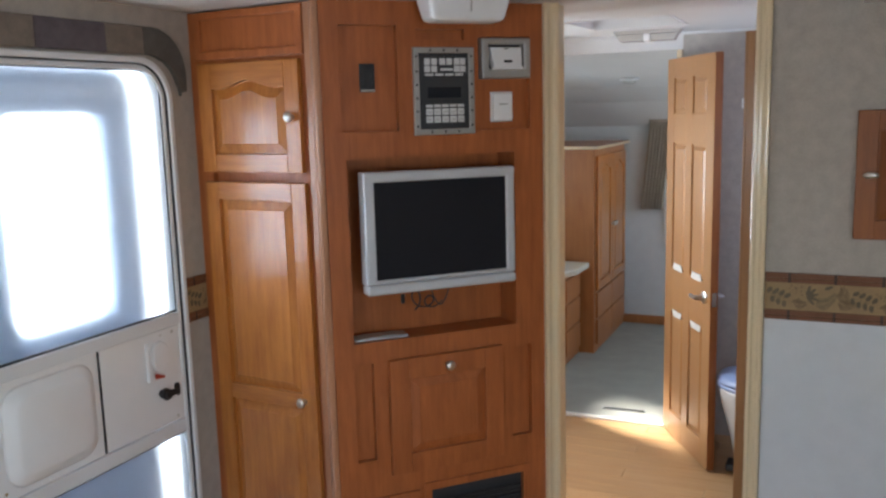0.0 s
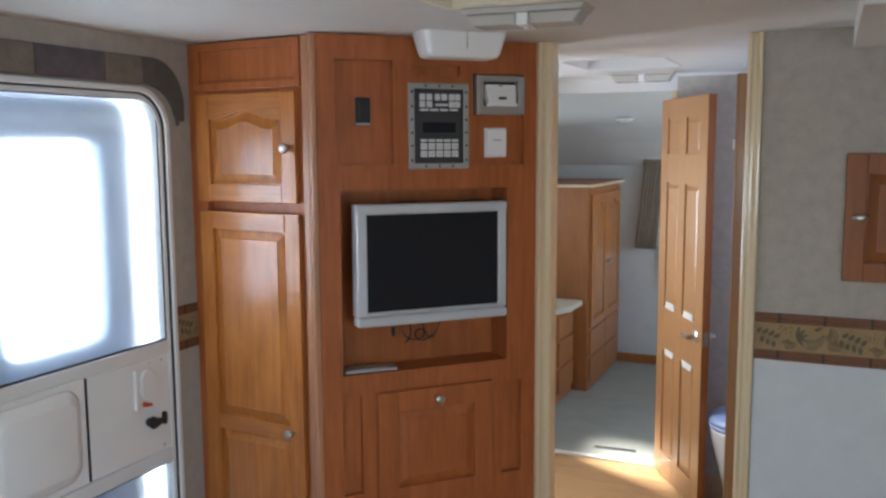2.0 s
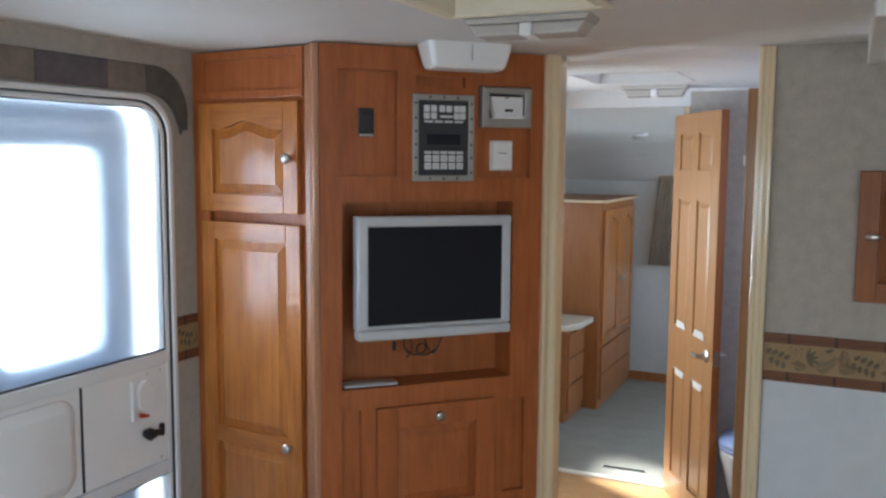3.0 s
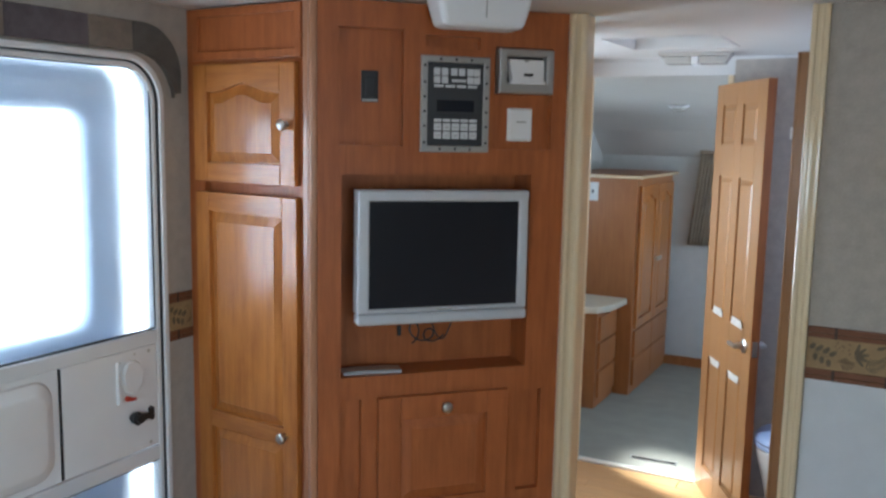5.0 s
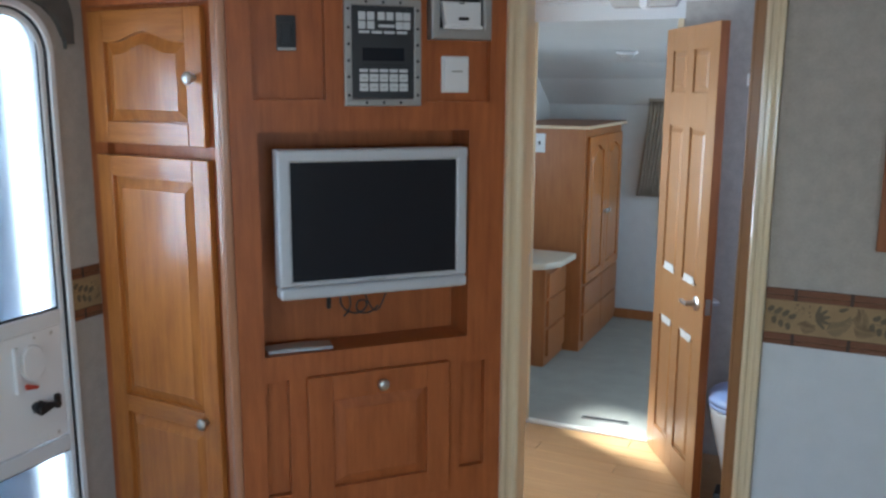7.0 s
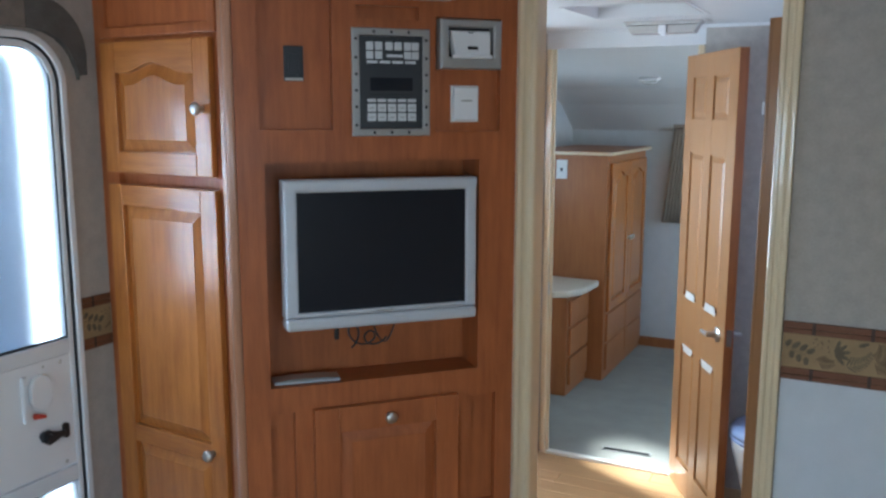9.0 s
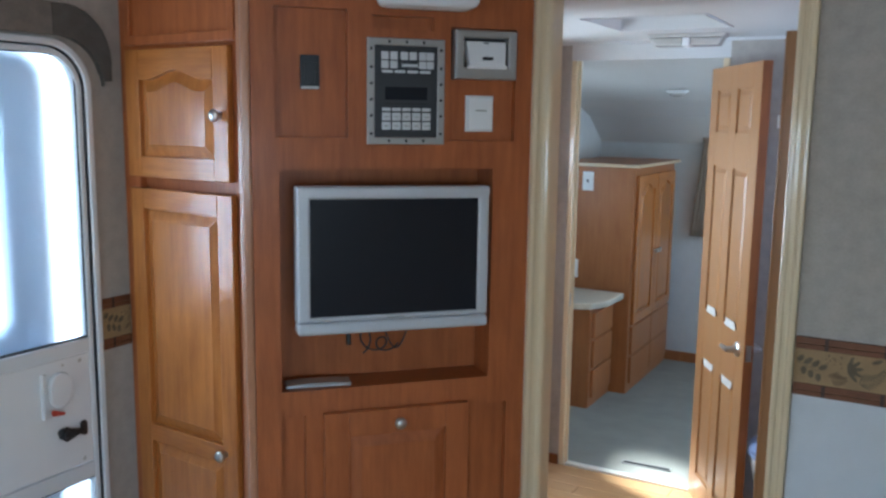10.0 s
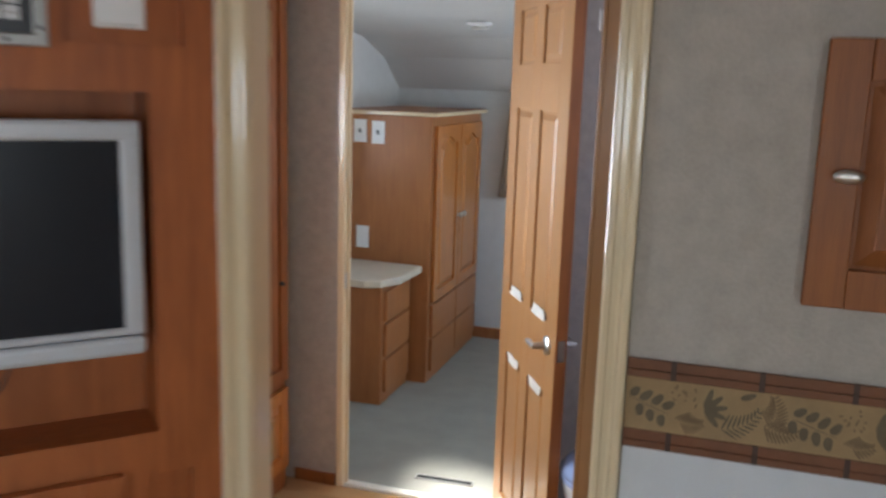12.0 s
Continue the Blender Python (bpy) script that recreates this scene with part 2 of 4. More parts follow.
def lathe(profile, axis="y", n=20, at=(0, 0, 0)):
    """A turned body: profile of (radius, distance along the axis)."""
    bm = bmesh.new()
    rows = []
    for r, d in profile:
        row = []
        for i in range(n):
            a = 2 * math.pi * i / n
            c, s = r * math.cos(a), r * math.sin(a)
            p = {"y": (c, d, s), "z": (c, s, d), "x": (d, c, s)}[axis]
            row.append(bm.verts.new(Vector(p) + Vector(at)))
        rows.append(row)
    for a, b in zip(rows, rows[1:]):
        for i in range(n):
            bm.faces.new((a[i], a[(i + 1) % n], b[(i + 1) % n], b[i]))
    bm.faces.new(rows[0])
    bm.faces.new(rows[-1][::-1])
    return bm


def tube(points, r, n=8):
    """A round cord along points."""
    bm = bmesh.new()
    pts = [Vector(p) for p in points]
    rows = []
    for i, p in enumerate(pts):
        d = (pts[min(i + 1, len(pts) - 1)] - pts[max(i - 1, 0)]).normalized()
        u = d.orthogonal().normalized()
        v = d.cross(u)
        rows.append([bm.verts.new(p + r * (math.cos(2 * math.pi * k / n) * u + math.sin(2 * math.pi * k / n) * v)) for k in range(n)])
    for a, b in zip(rows, rows[1:]):
        best = min(range(n), key=lambda s: sum((a[k].co - b[(k + s) % n].co).length for k in range(n)))
        for k in range(n):
            bm.faces.new((a[k], a[(k + 1) % n], b[(k + 1 + best) % n], b[(k + best) % n]))
    return bm


def knob(parent, x, z, y=0.0, r=0.016):
    """A turned nickel cabinet knob that stands out towards -y."""
    return part("knob", lathe([(r * 0.55, y), (r * 0.42, y - 0.004), (r * 0.4, y - 0.012), (r * 0.95, y - 0.017), (r, y - 0.022), (r * 0.8, y - 0.027), (r * 0.3, y - 0.029)], at=(x, 0, z)), CHROME, parent, "brushed nickel knob", smooth=True)


def arch(x, x0, x1, rise):
    """A cathedral curve: flat shoulders, a raised middle."""
    t = abs(2 * (x - x0) / (x1 - x0) - 1)
    return rise * (0.5 + 0.5 * math.cos(math.pi * min(1, t / 0.78)))


def panel_door(name, parent, x0, z0, x1, z1, y=0.0, thick=0.02, stile=0.055, rise=0.0, mats=None, mid=(), knob_at=None, knob_y=None):
    """A frame-and-panel door between two corners, its front at y - thick: stiles, rails, raised panels, knob."""
    m_stile, m_rail = mats or (OAK, OAK_RAIL)
    door = part(name, box(x0 + 0.012, y - thick * 0.25, z0 + 0.012, x1 - 0.012, y, z1 - 0.012), m_stile, parent)
    f, b = y - thick, y - 0.002
    part("stile", box(x0, f, z0, x0 + stile, b, z1, 0.0025), m_stile, door)
    part("stile", box(x1 - stile, f, z0, x1, b, z1, 0.0025), m_stile, door)
    xs0, xs1 = x0 + stile, x1 - stile
    cuts = [z0] + [c for c in mid] + [z1]
    part("rail", box(xs0, f, z0, xs1, b, z0 + stile, 0.0012), m_rail, door)
    for c in mid:
        part("rail", box(xs0, f, c - stile * 0.45, xs1, b, c + stile * 0.45, 0.0012), m_rail, door)
    n = 24 if rise else 1
    low = [(xs0 + (xs1 - xs0) * i / n, z1 - stile - rise + arch(xs0 + (xs1 - xs0) * i / n, xs0, xs1, rise)) for i in range(n + 1)]
    part("rail", prism([(xs0, z1), *low, (xs1, z1)], f, b, 0.002), m_rail, door)
    for i, (a, c) in enumerate(zip(cuts, cuts[1:])):
        pz0 = a + (stile if i == 0 else stile * 0.45)
        top = i == len(cuts) - 2
        pz1 = c - (stile if top else stile * 0.45)
        k = n if top else 1

        def outline(d, deep):
            xa, xb = xs0 + d, xs1 - d
            up = [(xb - (xb - xa) * j / k, pz1 - d - (rise if top else 0) + (arch(xb - (xb - xa) * j / k, xa, xb, rise) if top else 0)) for j in range(k + 1)]
            return [(px, deep, pz) for px, pz in [(xa, pz0 + d), (xb, pz0 + d), *up]]

        bm = bmesh.new()
        edge = min(0.029, (xs1 - xs0) * 0.14)
        loops = [[bm.verts.new(p) for p in outline(d, dy)] for d, dy in ((0.0005, b), (0.0005, f + 0.013), (0.006, f + 0.0125), (edge, f + 0.003), (edge + 0.0025, f + 0.001))]
        kk = len(loops[0])
        for p, q in zip(loops, loops[1:]):
            for j in range(kk):
                bm.faces.new((p[j], p[(j + 1) % kk], q[(j + 1) % kk], q[j]))
        bm.faces.new(loops[-1])
        part("raised_panel", bm, m_stile, door)
    if knob_at:
        knob(door, knob_at[0], knob_at[1], f)
    return door


def setting(name, bm, mat, label, category="wall", m=None):
    return tagged(part(name, bm, mat, None, "", m), label, category, "", "structure")


# ---- the place ----
LX, RX = -1.83, 1.40          # living room side walls
BEDX = 0.60                   # bedroom right wall
REAR, FRONT = -2.40, 6.30
CEIL = 1.95
CLOSET_Y = 2.20
PART_Y = 2.765                # wall with the border
BATH_Y = 4.225                # bedroom partition
PANEL = pose(-1.249, 2.214, 0, 0, 0, 46.75)
ALONG_Y = Matrix(((0, -1, 0, LX), (1, 0, 0, 0), (0, 0, 1, 0), (0, 0, 0, 1)))   # local x = world y, local -y = into the room from the left wall

setting("floor", box(LX - 0.1, REAR - 0.1, -0.06, RX + 0.1, 4.245, -0.012), LAMINATE, "honey oak laminate floor of the living room and hall", "floor")
setting("carpet", box(LX - 0.1, 4.27, -0.06, BEDX + 0.1, FRONT + 0.1, 0.004), CARPET, "pale grey cut-pile bedroom carpet", "carpet")
setting("ground", box(-60, -60, -0.9, 60, 60, -0.8), material("gravel_ground", (0.30, 0.28, 0.25), 0.9, spots=0.3, spot_scale=2, grain=0.3, grain_scale=60), "pale gravel ground outside the trailer", "ground")

# living-room ceiling with the roof hatch opening
HX0, HX1, HY0, HY1 = -0.76, -0.40, 1.56, 1.925
KX0, KX1, KY0, KY1 = -0.92, -0.50, 3.38, 3.80      # hall hatch


def ceiling_with_hole():
    bm = bmesh.new()
    xs = sorted((LX - 0.1, HX0, HX1, KX0, KX1, RX + 0.1))
    ys = sorted((REAR - 0.1, HY0, HY1, KY0, KY1, 4.215))
    for a, b in zip(xs, xs[1:]):
        for c, d in zip(ys, ys[1:]):
            mx, my = (a + b) / 2, (c + d) / 2
            if not (HX0 < mx < HX1 and HY0 < my < HY1 or KX0 < mx < KX1 and KY0 < my < KY1):
                add_box(bm, a, c, CEIL, b, d, CEIL + 0.05)
    bmesh.ops.remove_doubles(bm, verts=bm.verts, dist=1e-5)
    bm.verts.index_update()
    seen = {}
    for f in bm.faces:
        seen.setdefault(tuple(sorted(v.index for v in f.verts)), []).append(f)
    bmesh.ops.delete(bm, geom=[f for fs in seen.values() if len(fs) > 1 for f in fs], context="FACES_ONLY")
    return bm


setting("ceiling", ceiling_with_hole(), CEILING, "smooth off-white vinyl ceiling panels", "ceiling")


def slope_ceiling():
    bm = bmesh.new()
    prof = [(4.215, 1.94), (5.2, 1.79), (5.75, 1.735), (6.05, 1.64), (FRONT, 1.47)]
    rows = [[bm.verts.new((x, y, z)) for x in (LX - 0.1, BEDX + 0.1)] for y, z in prof]
    back = [[bm.verts.new((x, y, z + 0.08)) for x in (LX - 0.1, BEDX + 0.1)] for y, z in prof]
    for i in range(len(prof) - 1):
        bm.faces.new((rows[i][0], rows[i][1], rows[i + 1][1], rows[i + 1][0]))
        bm.faces.new((back[i][0], back[i + 1][0], back[i + 1][1], back[i][1]))
        for k in (0, 1):
            bm.faces.new((rows[i][k], rows[i + 1][k], back[i + 1][k], back[i][k]))
    bm.faces.new((rows[0][0], back[0][0], back[0][1], rows[0][1]))
    bm.faces.new((rows[-1][0], rows[-1][1], back[-1][1], back[-1][0]))
    return bm


setting("ceiling_bedroom", slope_ceiling(), CEILING, "sloping white bedroom ceiling under the front cap", "ceiling")

# left wall, pierced by the entry door with its rounded corners
D0, D1, DTOP, DR = 1.37, 2.122, 1.79, 0.12
BORDER0, BORDER1 = 0.957, 1.103


hole = rrect(D0, 0.03, D1, DTOP, DR)
setting("wall_left", ring(rrect(REAR - 0.1, -0.05, 2.9, 2.0, 0.0005), hole, 0.0, 0.07), WALLPAPER, "beige mottled wallpaper side wall with the entry door opening", m=ALONG_Y)
setting("wall_left_hall", ring(rrect(2.9, -0.05, 4.215, 2.0, 0.0005), rrect(3.10, 0.93, 3.80, 1.70, 0.03), 0.0, 0.07), WALLPAPER, "beige mottled hall side wall with a window opening", m=ALONG_Y)
setting("wall_left_bedroom", ring(rrect(4.215, -0.05, FRONT + 0.1, 2.0, 0.0005), rrect(4.42, 1.00, 4.92, 1.55, 0.03), 0.0, 0.07), BED_WALL, "pale bedroom side wall with a window opening beside the drawer unit", m=ALONG_Y)
setting("wall_rear", ring(rrect(LX - 0.1, -0.05, RX + 0.1, 2.0, 0.0005), rrect(-1.2, 0.95, 0.4, 1.75, 0.03), REAR - 0.06, REAR), WALLPAPER, "beige wallpaper rear wall with a wide window opening")
setting("wall_right", ring(rrect(REAR, -0.05, PART_Y, 2.0, 0.0005), rrect(-1.3, 0.98, 0.1, 1.72, 0.03), 0.0, 0.06), WALLPAPER, "beige wallpaper slide-out wall with a window opening", m=Matrix(((0, 1, 0, RX), (1, 0, 0, 0), (0, 0, 1, 0), (0, 0, 0, 1))))
WALL_X0 = -0.103
setting("wall_border", box(WALL_X0, PART_Y, -0.012, RX, PART_Y + 0.045, CEIL), WALLPAPER, "beige mottled wallpaper partition above the leaf border")
setting("wainscot", box(WALL_X0 + 0.002, PART_Y - 0.003, -0.012, RX, PART_Y - 0.0005, BORDER0 + 0.004), WALL_LOW, "paler plain wallpaper below the leaf border", "wallpaper")

# bedroom partition, its doorway and head
DW0, DW1, DWTOP = -1.240, -0.615, 1.872
for nm, x0, z0, x1, z1 in (("wall_partition_west", LX, -0.012, DW0 - 0.028, CEIL), ("wall_partition_east", DW1 + 0.028, -0.012, RX, CEIL), ("wall_partition_head", DW0 - 0.028, DWTOP, DW1 + 0.028, CEIL)):
    setting(nm, box(x0, BATH_Y, z0, x1, BATH_Y + 0.045, z1), CEILING if nm.endswith("head") else WALLPAPER, "beige wallpaper partition beside the bedroom doorway")
setting("wall_front", box(LX - 0.1, FRONT, -0.05, BEDX + 0.1, FRONT + 0.06, 2.0), BED_WALL, "pale mottled bedroom front wall")
setting("wall_right_bedroom", ring(rrect(4.215, -0.05, FRONT + 0.1, 2.0, 0.0005), rrect(4.50, 0.90, 6.12, 1.56, 0.03), 0.0, 0.06), BED_WALL, "pale bedroom side wall with a window opening", m=Matrix(((0, 1, 0, BEDX), (1, 0, 0, 0), (0, 0, 1, 0), (0, 0, 0, 1))))
setting("wall_bath", ring(rrect(PART_Y, -0.05, 4.255, 2.0, 0.0005), rrect(3.3, 1.25, 3.7, 1.65, 0.03), 0.0, 0.06), BATH_WALL, "pale bathroom side wall with a small window opening", m=Matrix(((0, 1, 0, 1.0), (1, 0, 0, 0), (0, 0, 1, 0), (0, 0, 0, 1))))


# ---- trims and doorway of the hall ----


def casing(name, m, w, h, d, label):
    """A moulded upright: flat back with two rounded beads and a hollow between them."""
    pts = [(0, 0), (0, -d * 0.75), (w * 0.06, -d * 0.95), (w * 0.14, -d), (w * 0.26, -d * 0.9), (w * 0.34, -d * 0.62), (w * 0.5, -d * 0.5), (w * 0.62, -d * 0.6), (w * 0.7, -d * 0.88), (w * 0.82, -d), (w * 0.94, -d * 0.92), (w, -d * 0.7), (w, 0)]
    bm = bmesh.new()
    lo = [bm.verts.new((x, y, 0)) for x, y in pts]
    hi = [bm.verts.new((x, y, h)) for x, y in pts]
    bm.faces.new(lo[::-1])
    bm.faces.new(hi)
    for i in range(len(pts)):
        k = (i + 1) % len(pts)
        bm.faces.new((lo[i], lo[k], hi[k], hi[i]))
    return setting(name, bm, CREAM, label, "trim", m)


casing("trim_panel", PANEL @ pose(0.667, -0.0005, 0), 0.055, CEIL - 0.002, 0.016, "cream moulded vinyl corner trim beside the cabinet")
setting("trim_panel_return", box(-0.790, 2.744, 0, -0.750, 2.806, CEIL - 0.002, 0.004), CREAM, "cream post behind the corner trim", "trim")
casing("trim_wall", pose(-0.149, PART_Y, 0), 0.045, CEIL - 0.002, 0.016, "cream moulded vinyl trim at the wall end")
setting("trim_wall_return", box(-0.148, PART_Y + 0.001, -0.01, WALL_X0 - 0.001, PART_Y + 0.05, CEIL - 0.002), CREAM, "cream wall end cap in the hall", "trim")

jamb = tagged(part("door_frame_bedroom", box(DW0 - 0.026, BATH_Y - 0.006, -0.01, DW0, BATH_Y + 0.052, DWTOP - 0.001, 0.004), CREAM), "cream painted bedroom doorway frame", "door frame", "", "structure")
part("jamb", box(DW1, BATH_Y - 0.006, -0.01, DW1 + 0.026, BATH_Y + 0.052, DWTOP - 0.001, 0.004), CREAM, jamb)
part("stop", box(DW0 + 0.0005, BATH_Y + 0.02, 0, DW0 + 0.009, BATH_Y + 0.034, DWTOP, 0.002), CREAM, jamb)
part("strike_plate", box(DW0 + 0.0003, BATH_Y - 0.001, 0.765, DW0 + 0.003, BATH_Y + 0.018, 0.825, 0.001), CHROME, jamb, "nickel strike plate")
setting("threshold_strip", prism([(DW0, -0.011), (DW0, 0.006), (DW1, 0.006), (DW1, -0.011)], BATH_Y + 0.012, BATH_Y + 0.05, 0.004), THRESH, "bright metal threshold strip between laminate and carpet", "threshold")

# ---- hall floor planks ----
LAM = bpy.data.objects["floor"]


def planks():
    rows = {}
    y, k = 2.72, 0
    while y < 4.15:
        w = 0.094
        x = LX + 0.01 - 0.37 * (k % 3)
        while x < 0.9:
            x0, x1 = max(x, LX + 0.01), min(x + 1.1, 0.98)
            if x1 - x0 > 0.05:
                key = round(x1 - x0, 3)
                if key not in rows:
                    me = bpy.data.meshes.new("plank")
                    bm = box(0, 0, -0.012, x1 - x0 - 0.0015, w - 0.0012, 0.0, 0.0012, 1)
                    bm.to_mesh(me)
                    bm.free()
                    me.materials.append(LAMINATE)
                    rows[key] = me
                ob = new("plank", rows[key])
                ob.parent = LAM
                ob.matrix_local = pose(x0, y, 0)
            x += 1.1
        y, k = y + w, k + 1


# ---- entry door ----


def entry_door():
    """An aluminium screen door with sliding latch panel, and the closed outer door behind its clear pane."""
    t = thing("entry_door", ALONG_Y, "closed white trailer entry door with clear upper pane and rounded corner", "door", kind="structure")
    part("door_frame", ring(rrect(D0 - 0.012, 0.015, D1 + 0.012, DTOP + 0.012, DR + 0.01, 10), rrect(D0 + 0.006, 0.045, D1 - 0.006, DTOP - 0.006, DR - 0.006, 10), -0.012, 0.03, 0.004), WHITE_METAL, t, "white aluminium frame")
    part("gasket", ring(rrect(D0 + 0.0065, 0.046, D1 - 0.0065, DTOP - 0.0065, DR - 0.0065, 10), rrect(D0 + 0.009, 0.05, D1 - 0.009, DTOP - 0.009, DR - 0.009, 10), -0.004, 0.03), RUBBER, t, "black rubber gasket")
    a0, a1, b1 = D0 + 0.0105, D1 - 0.0105, DTOP - 0.0105
    scr = part("screen_door", ring(rrect(a0, 0.052, a1, b1, DR - 0.0105, 10), rrect(a0 + 0.018, 0.085, a1 - 0.016, b1 - 0.016, DR - 0.0265, 10), 0.0, 0.022, 0.004), WHITE_METAL, t, "white aluminium screen door frame")
    part("rail", box(a0 + 0.0185, -0.002, 0.963, a1 - 0.0165, 0.02, 1.004, 0.004), WHITE_METAL, scr)
    part("rail", box(a0 + 0.0185, -0.002, 0.602, a1 - 0.0165, 0.02, 0.648, 0.004), WHITE_METAL, scr)
    part("seal", box(a0 + 0.0185, 0.004, 1.004, a1 - 0.0165, 0.008, 1.008), RUBBER, scr)
    part("seal", box(a0 + 0.0185, 0.004, 0.598, a1 - 0.0165, 0.008, 0.602), RUBBER, scr)
    part("seal", ring(arched(a0 + 0.0185, 1.009, a1 - 0.0165, b1 - 0.0165, 0.078, 10), arched(a0 + 0.0215, 1.010, a1 - 0.0195, b1 - 0.0195, 0.075, 10), 0.004, 0.008), RUBBER, scr)
    slide = part("sliding_panel", box(a0 + 0.0185, 0.004, 0.649, 1.754, 0.012, 0.962, 0.003), WHITE, scr, "white plastic sliding panel")
    steps = ((0.000, 0.0045, 0.060), (0.006, 0.000, 0.056), (0.030, -0.016, 0.040), (0.038, -0.019, 0.034))
    part("moulding", band([(rrect(a0 + 0.045 + i, 0.668 + i, 1.735 - i, 0.945 - i, r), y) for i, y, r in steps], True), WHITE, slide, smooth=True)
    part("screw", lathe([(0.005, 0.0035), (0.003, 0.002)], at=(a0 + 0.04, 0, 0.672), n=10), BRASS, slide)
    part("slot", box(1.755, 0.003, 0.652, 1.761, 0.014, 0.959), RUBBER, scr)
    latch_panel = part("latch_panel", box(1.762, 0.003, 0.650, a1 - 0.0165, 0.014, 0.962, 0.003), WHITE, scr, "white latch cover panel")
    lk = part("latch", prism(rrect(1.962, 0.835, 2.026, 0.930, 0.030), -0.012, 0.0025, 0.005), WHITE, latch_panel, "white oval latch paddle")
    part("guide", box(1.940, -0.008, 0.812, 1.950, 0.0025, 0.935, 0.002), WHITE, latch_panel, "white latch guide")
    part("thumb_turn", prism([(1.956, 0.830), (1.962, 0.836), (1.996, 0.822), (1.993, 0.815), (1.960, 0.820)], -0.02, -0.012, 0.002), RED, lk, "red thumb turn")
    for x, z in ((1.955, 0.93), (2.010, 0.945)):
        part("screw", lathe([(0.004, 0.0028), (0.003, 0.0015)], at=(x, 0, z), n=10), CHROME, latch_panel)
    hd = part("handle", prism([(1.978, 0.752), (1.982, 0.776), (2.002, 0.778), (2.014, 0.766), (2.048, 0.762), (2.048, 0.750), (2.012, 0.746), (1.996, 0.738)], -0.022, -0.008, 0.003), BLACK, latch_panel, "black paddle handle")
    part("pivot", lathe([(0.010, -0.030), (0.012, -0.02), (0.012, 0.004)], at=(1.996, 0, 0.760), n=14), BLACK, hd)
    part("catch", prism(rrect(2.055, 0.735, 2.072, 0.775, 0.005), -0.006, 0.003, 0.002), BLACK, latch_panel)
    for z in (0.665, 0.945):
        part("screw", lathe([(0.006, 0.0028), (0.004, 0.0012)], at=(2.063, 0, z), n=10), CHROME, latch_panel)
    for nm, pts in (("pane", arched(a0 + 0.019, 1.006, a1 - 0.017, b1 - 0.017, 0.077)), ("pane", rrect(a0 + 0.019, 0.086, a1 - 0.017, 0.601, 0.03))):
        p = part(nm, prism(pts, 0.009, 0.011), HAZY, scr, "hazy acrylic pane")
        p.visible_shadow = False
    # outer door, hung a hand's breadth behind
    w0, w1, wz0, wz1 = 1.555, 1.922, 1.035, 1.642
    def door_outline(i):
        return rrect(D0 + 0.004 + i, 0.035 + i, D1 - 0.045 - i, DTOP - 0.006 - i, max(0.10 - i, 0.03), 8)

    loops = [(rrect(w0, wz0, w1, wz1, 0.05, 8), 0.080)]
    loops += [(door_outline(0.05 - 0.05 * math.sin(radians(15 * k))), 0.075 + 0.05 * (1 - math.cos(radians(15 * k)))) for k in range(7)]
    loops += [(rrect(w0, wz0, w1, wz1, 0.05, 8), 0.125)]
    outer = part("outer_door", band(loops), GREY_SKIN, t, "pale grey outer door skin", smooth=True)
    part("window_frame", ring(rrect(w0 - 0.03, wz0 - 0.03, w1 + 0.03, wz1 + 0.03, 0.07, 8), rrect(w0 + 0.004, wz0 + 0.004, w1 - 0.004, wz1 - 0.004, 0.046, 8), 0.068, 0.0745, 0.003), GREY_SKIN, outer)
    sill = []
    for i in range(5):
        sill += [(w0 + (w1 - w0) * (i + 0.5) / 5, wz0 - 0.016), (w0 + (w1 - w0) * (i + 0.5) / 5, wz1 + 0.016)]
    for i in range(8):
        sill += [(w0 - 0.016, wz0 + (wz1 - wz0) * (i + 0.5) / 8), (w1 + 0.016, wz0 + (wz1 - wz0) * (i + 0.5) / 8)]
    me = None
    for x, z in sill:
        if me is None:
            first = part("screw", lathe([(0.0045, 0.068), (0.0035, 0.0662)], n=8), DARKGREY, outer, m=pose(x, 0, z))
            me = first.data
        else:
            ob = new("screw", me)
            ob.parent, ob.matrix_local = outer, pose(x, 0, z)
    pn = part("window_pane", prism(rrect(w0 + 0.002, wz0 + 0.002, w1 - 0.002, wz1 - 0.002, 0.05), 0.09, 0.093), CLEAR, outer, "clear window pane")
    pn.visible_shadow = False
    return t


entry_door()
setting("backdrop_outdoors", box(-3.6, -0.8, -0.8, -3.55, 4.6, 3.4), OUTSIDE, "hazy bright outdoors beyond the entry door", "backdrop")

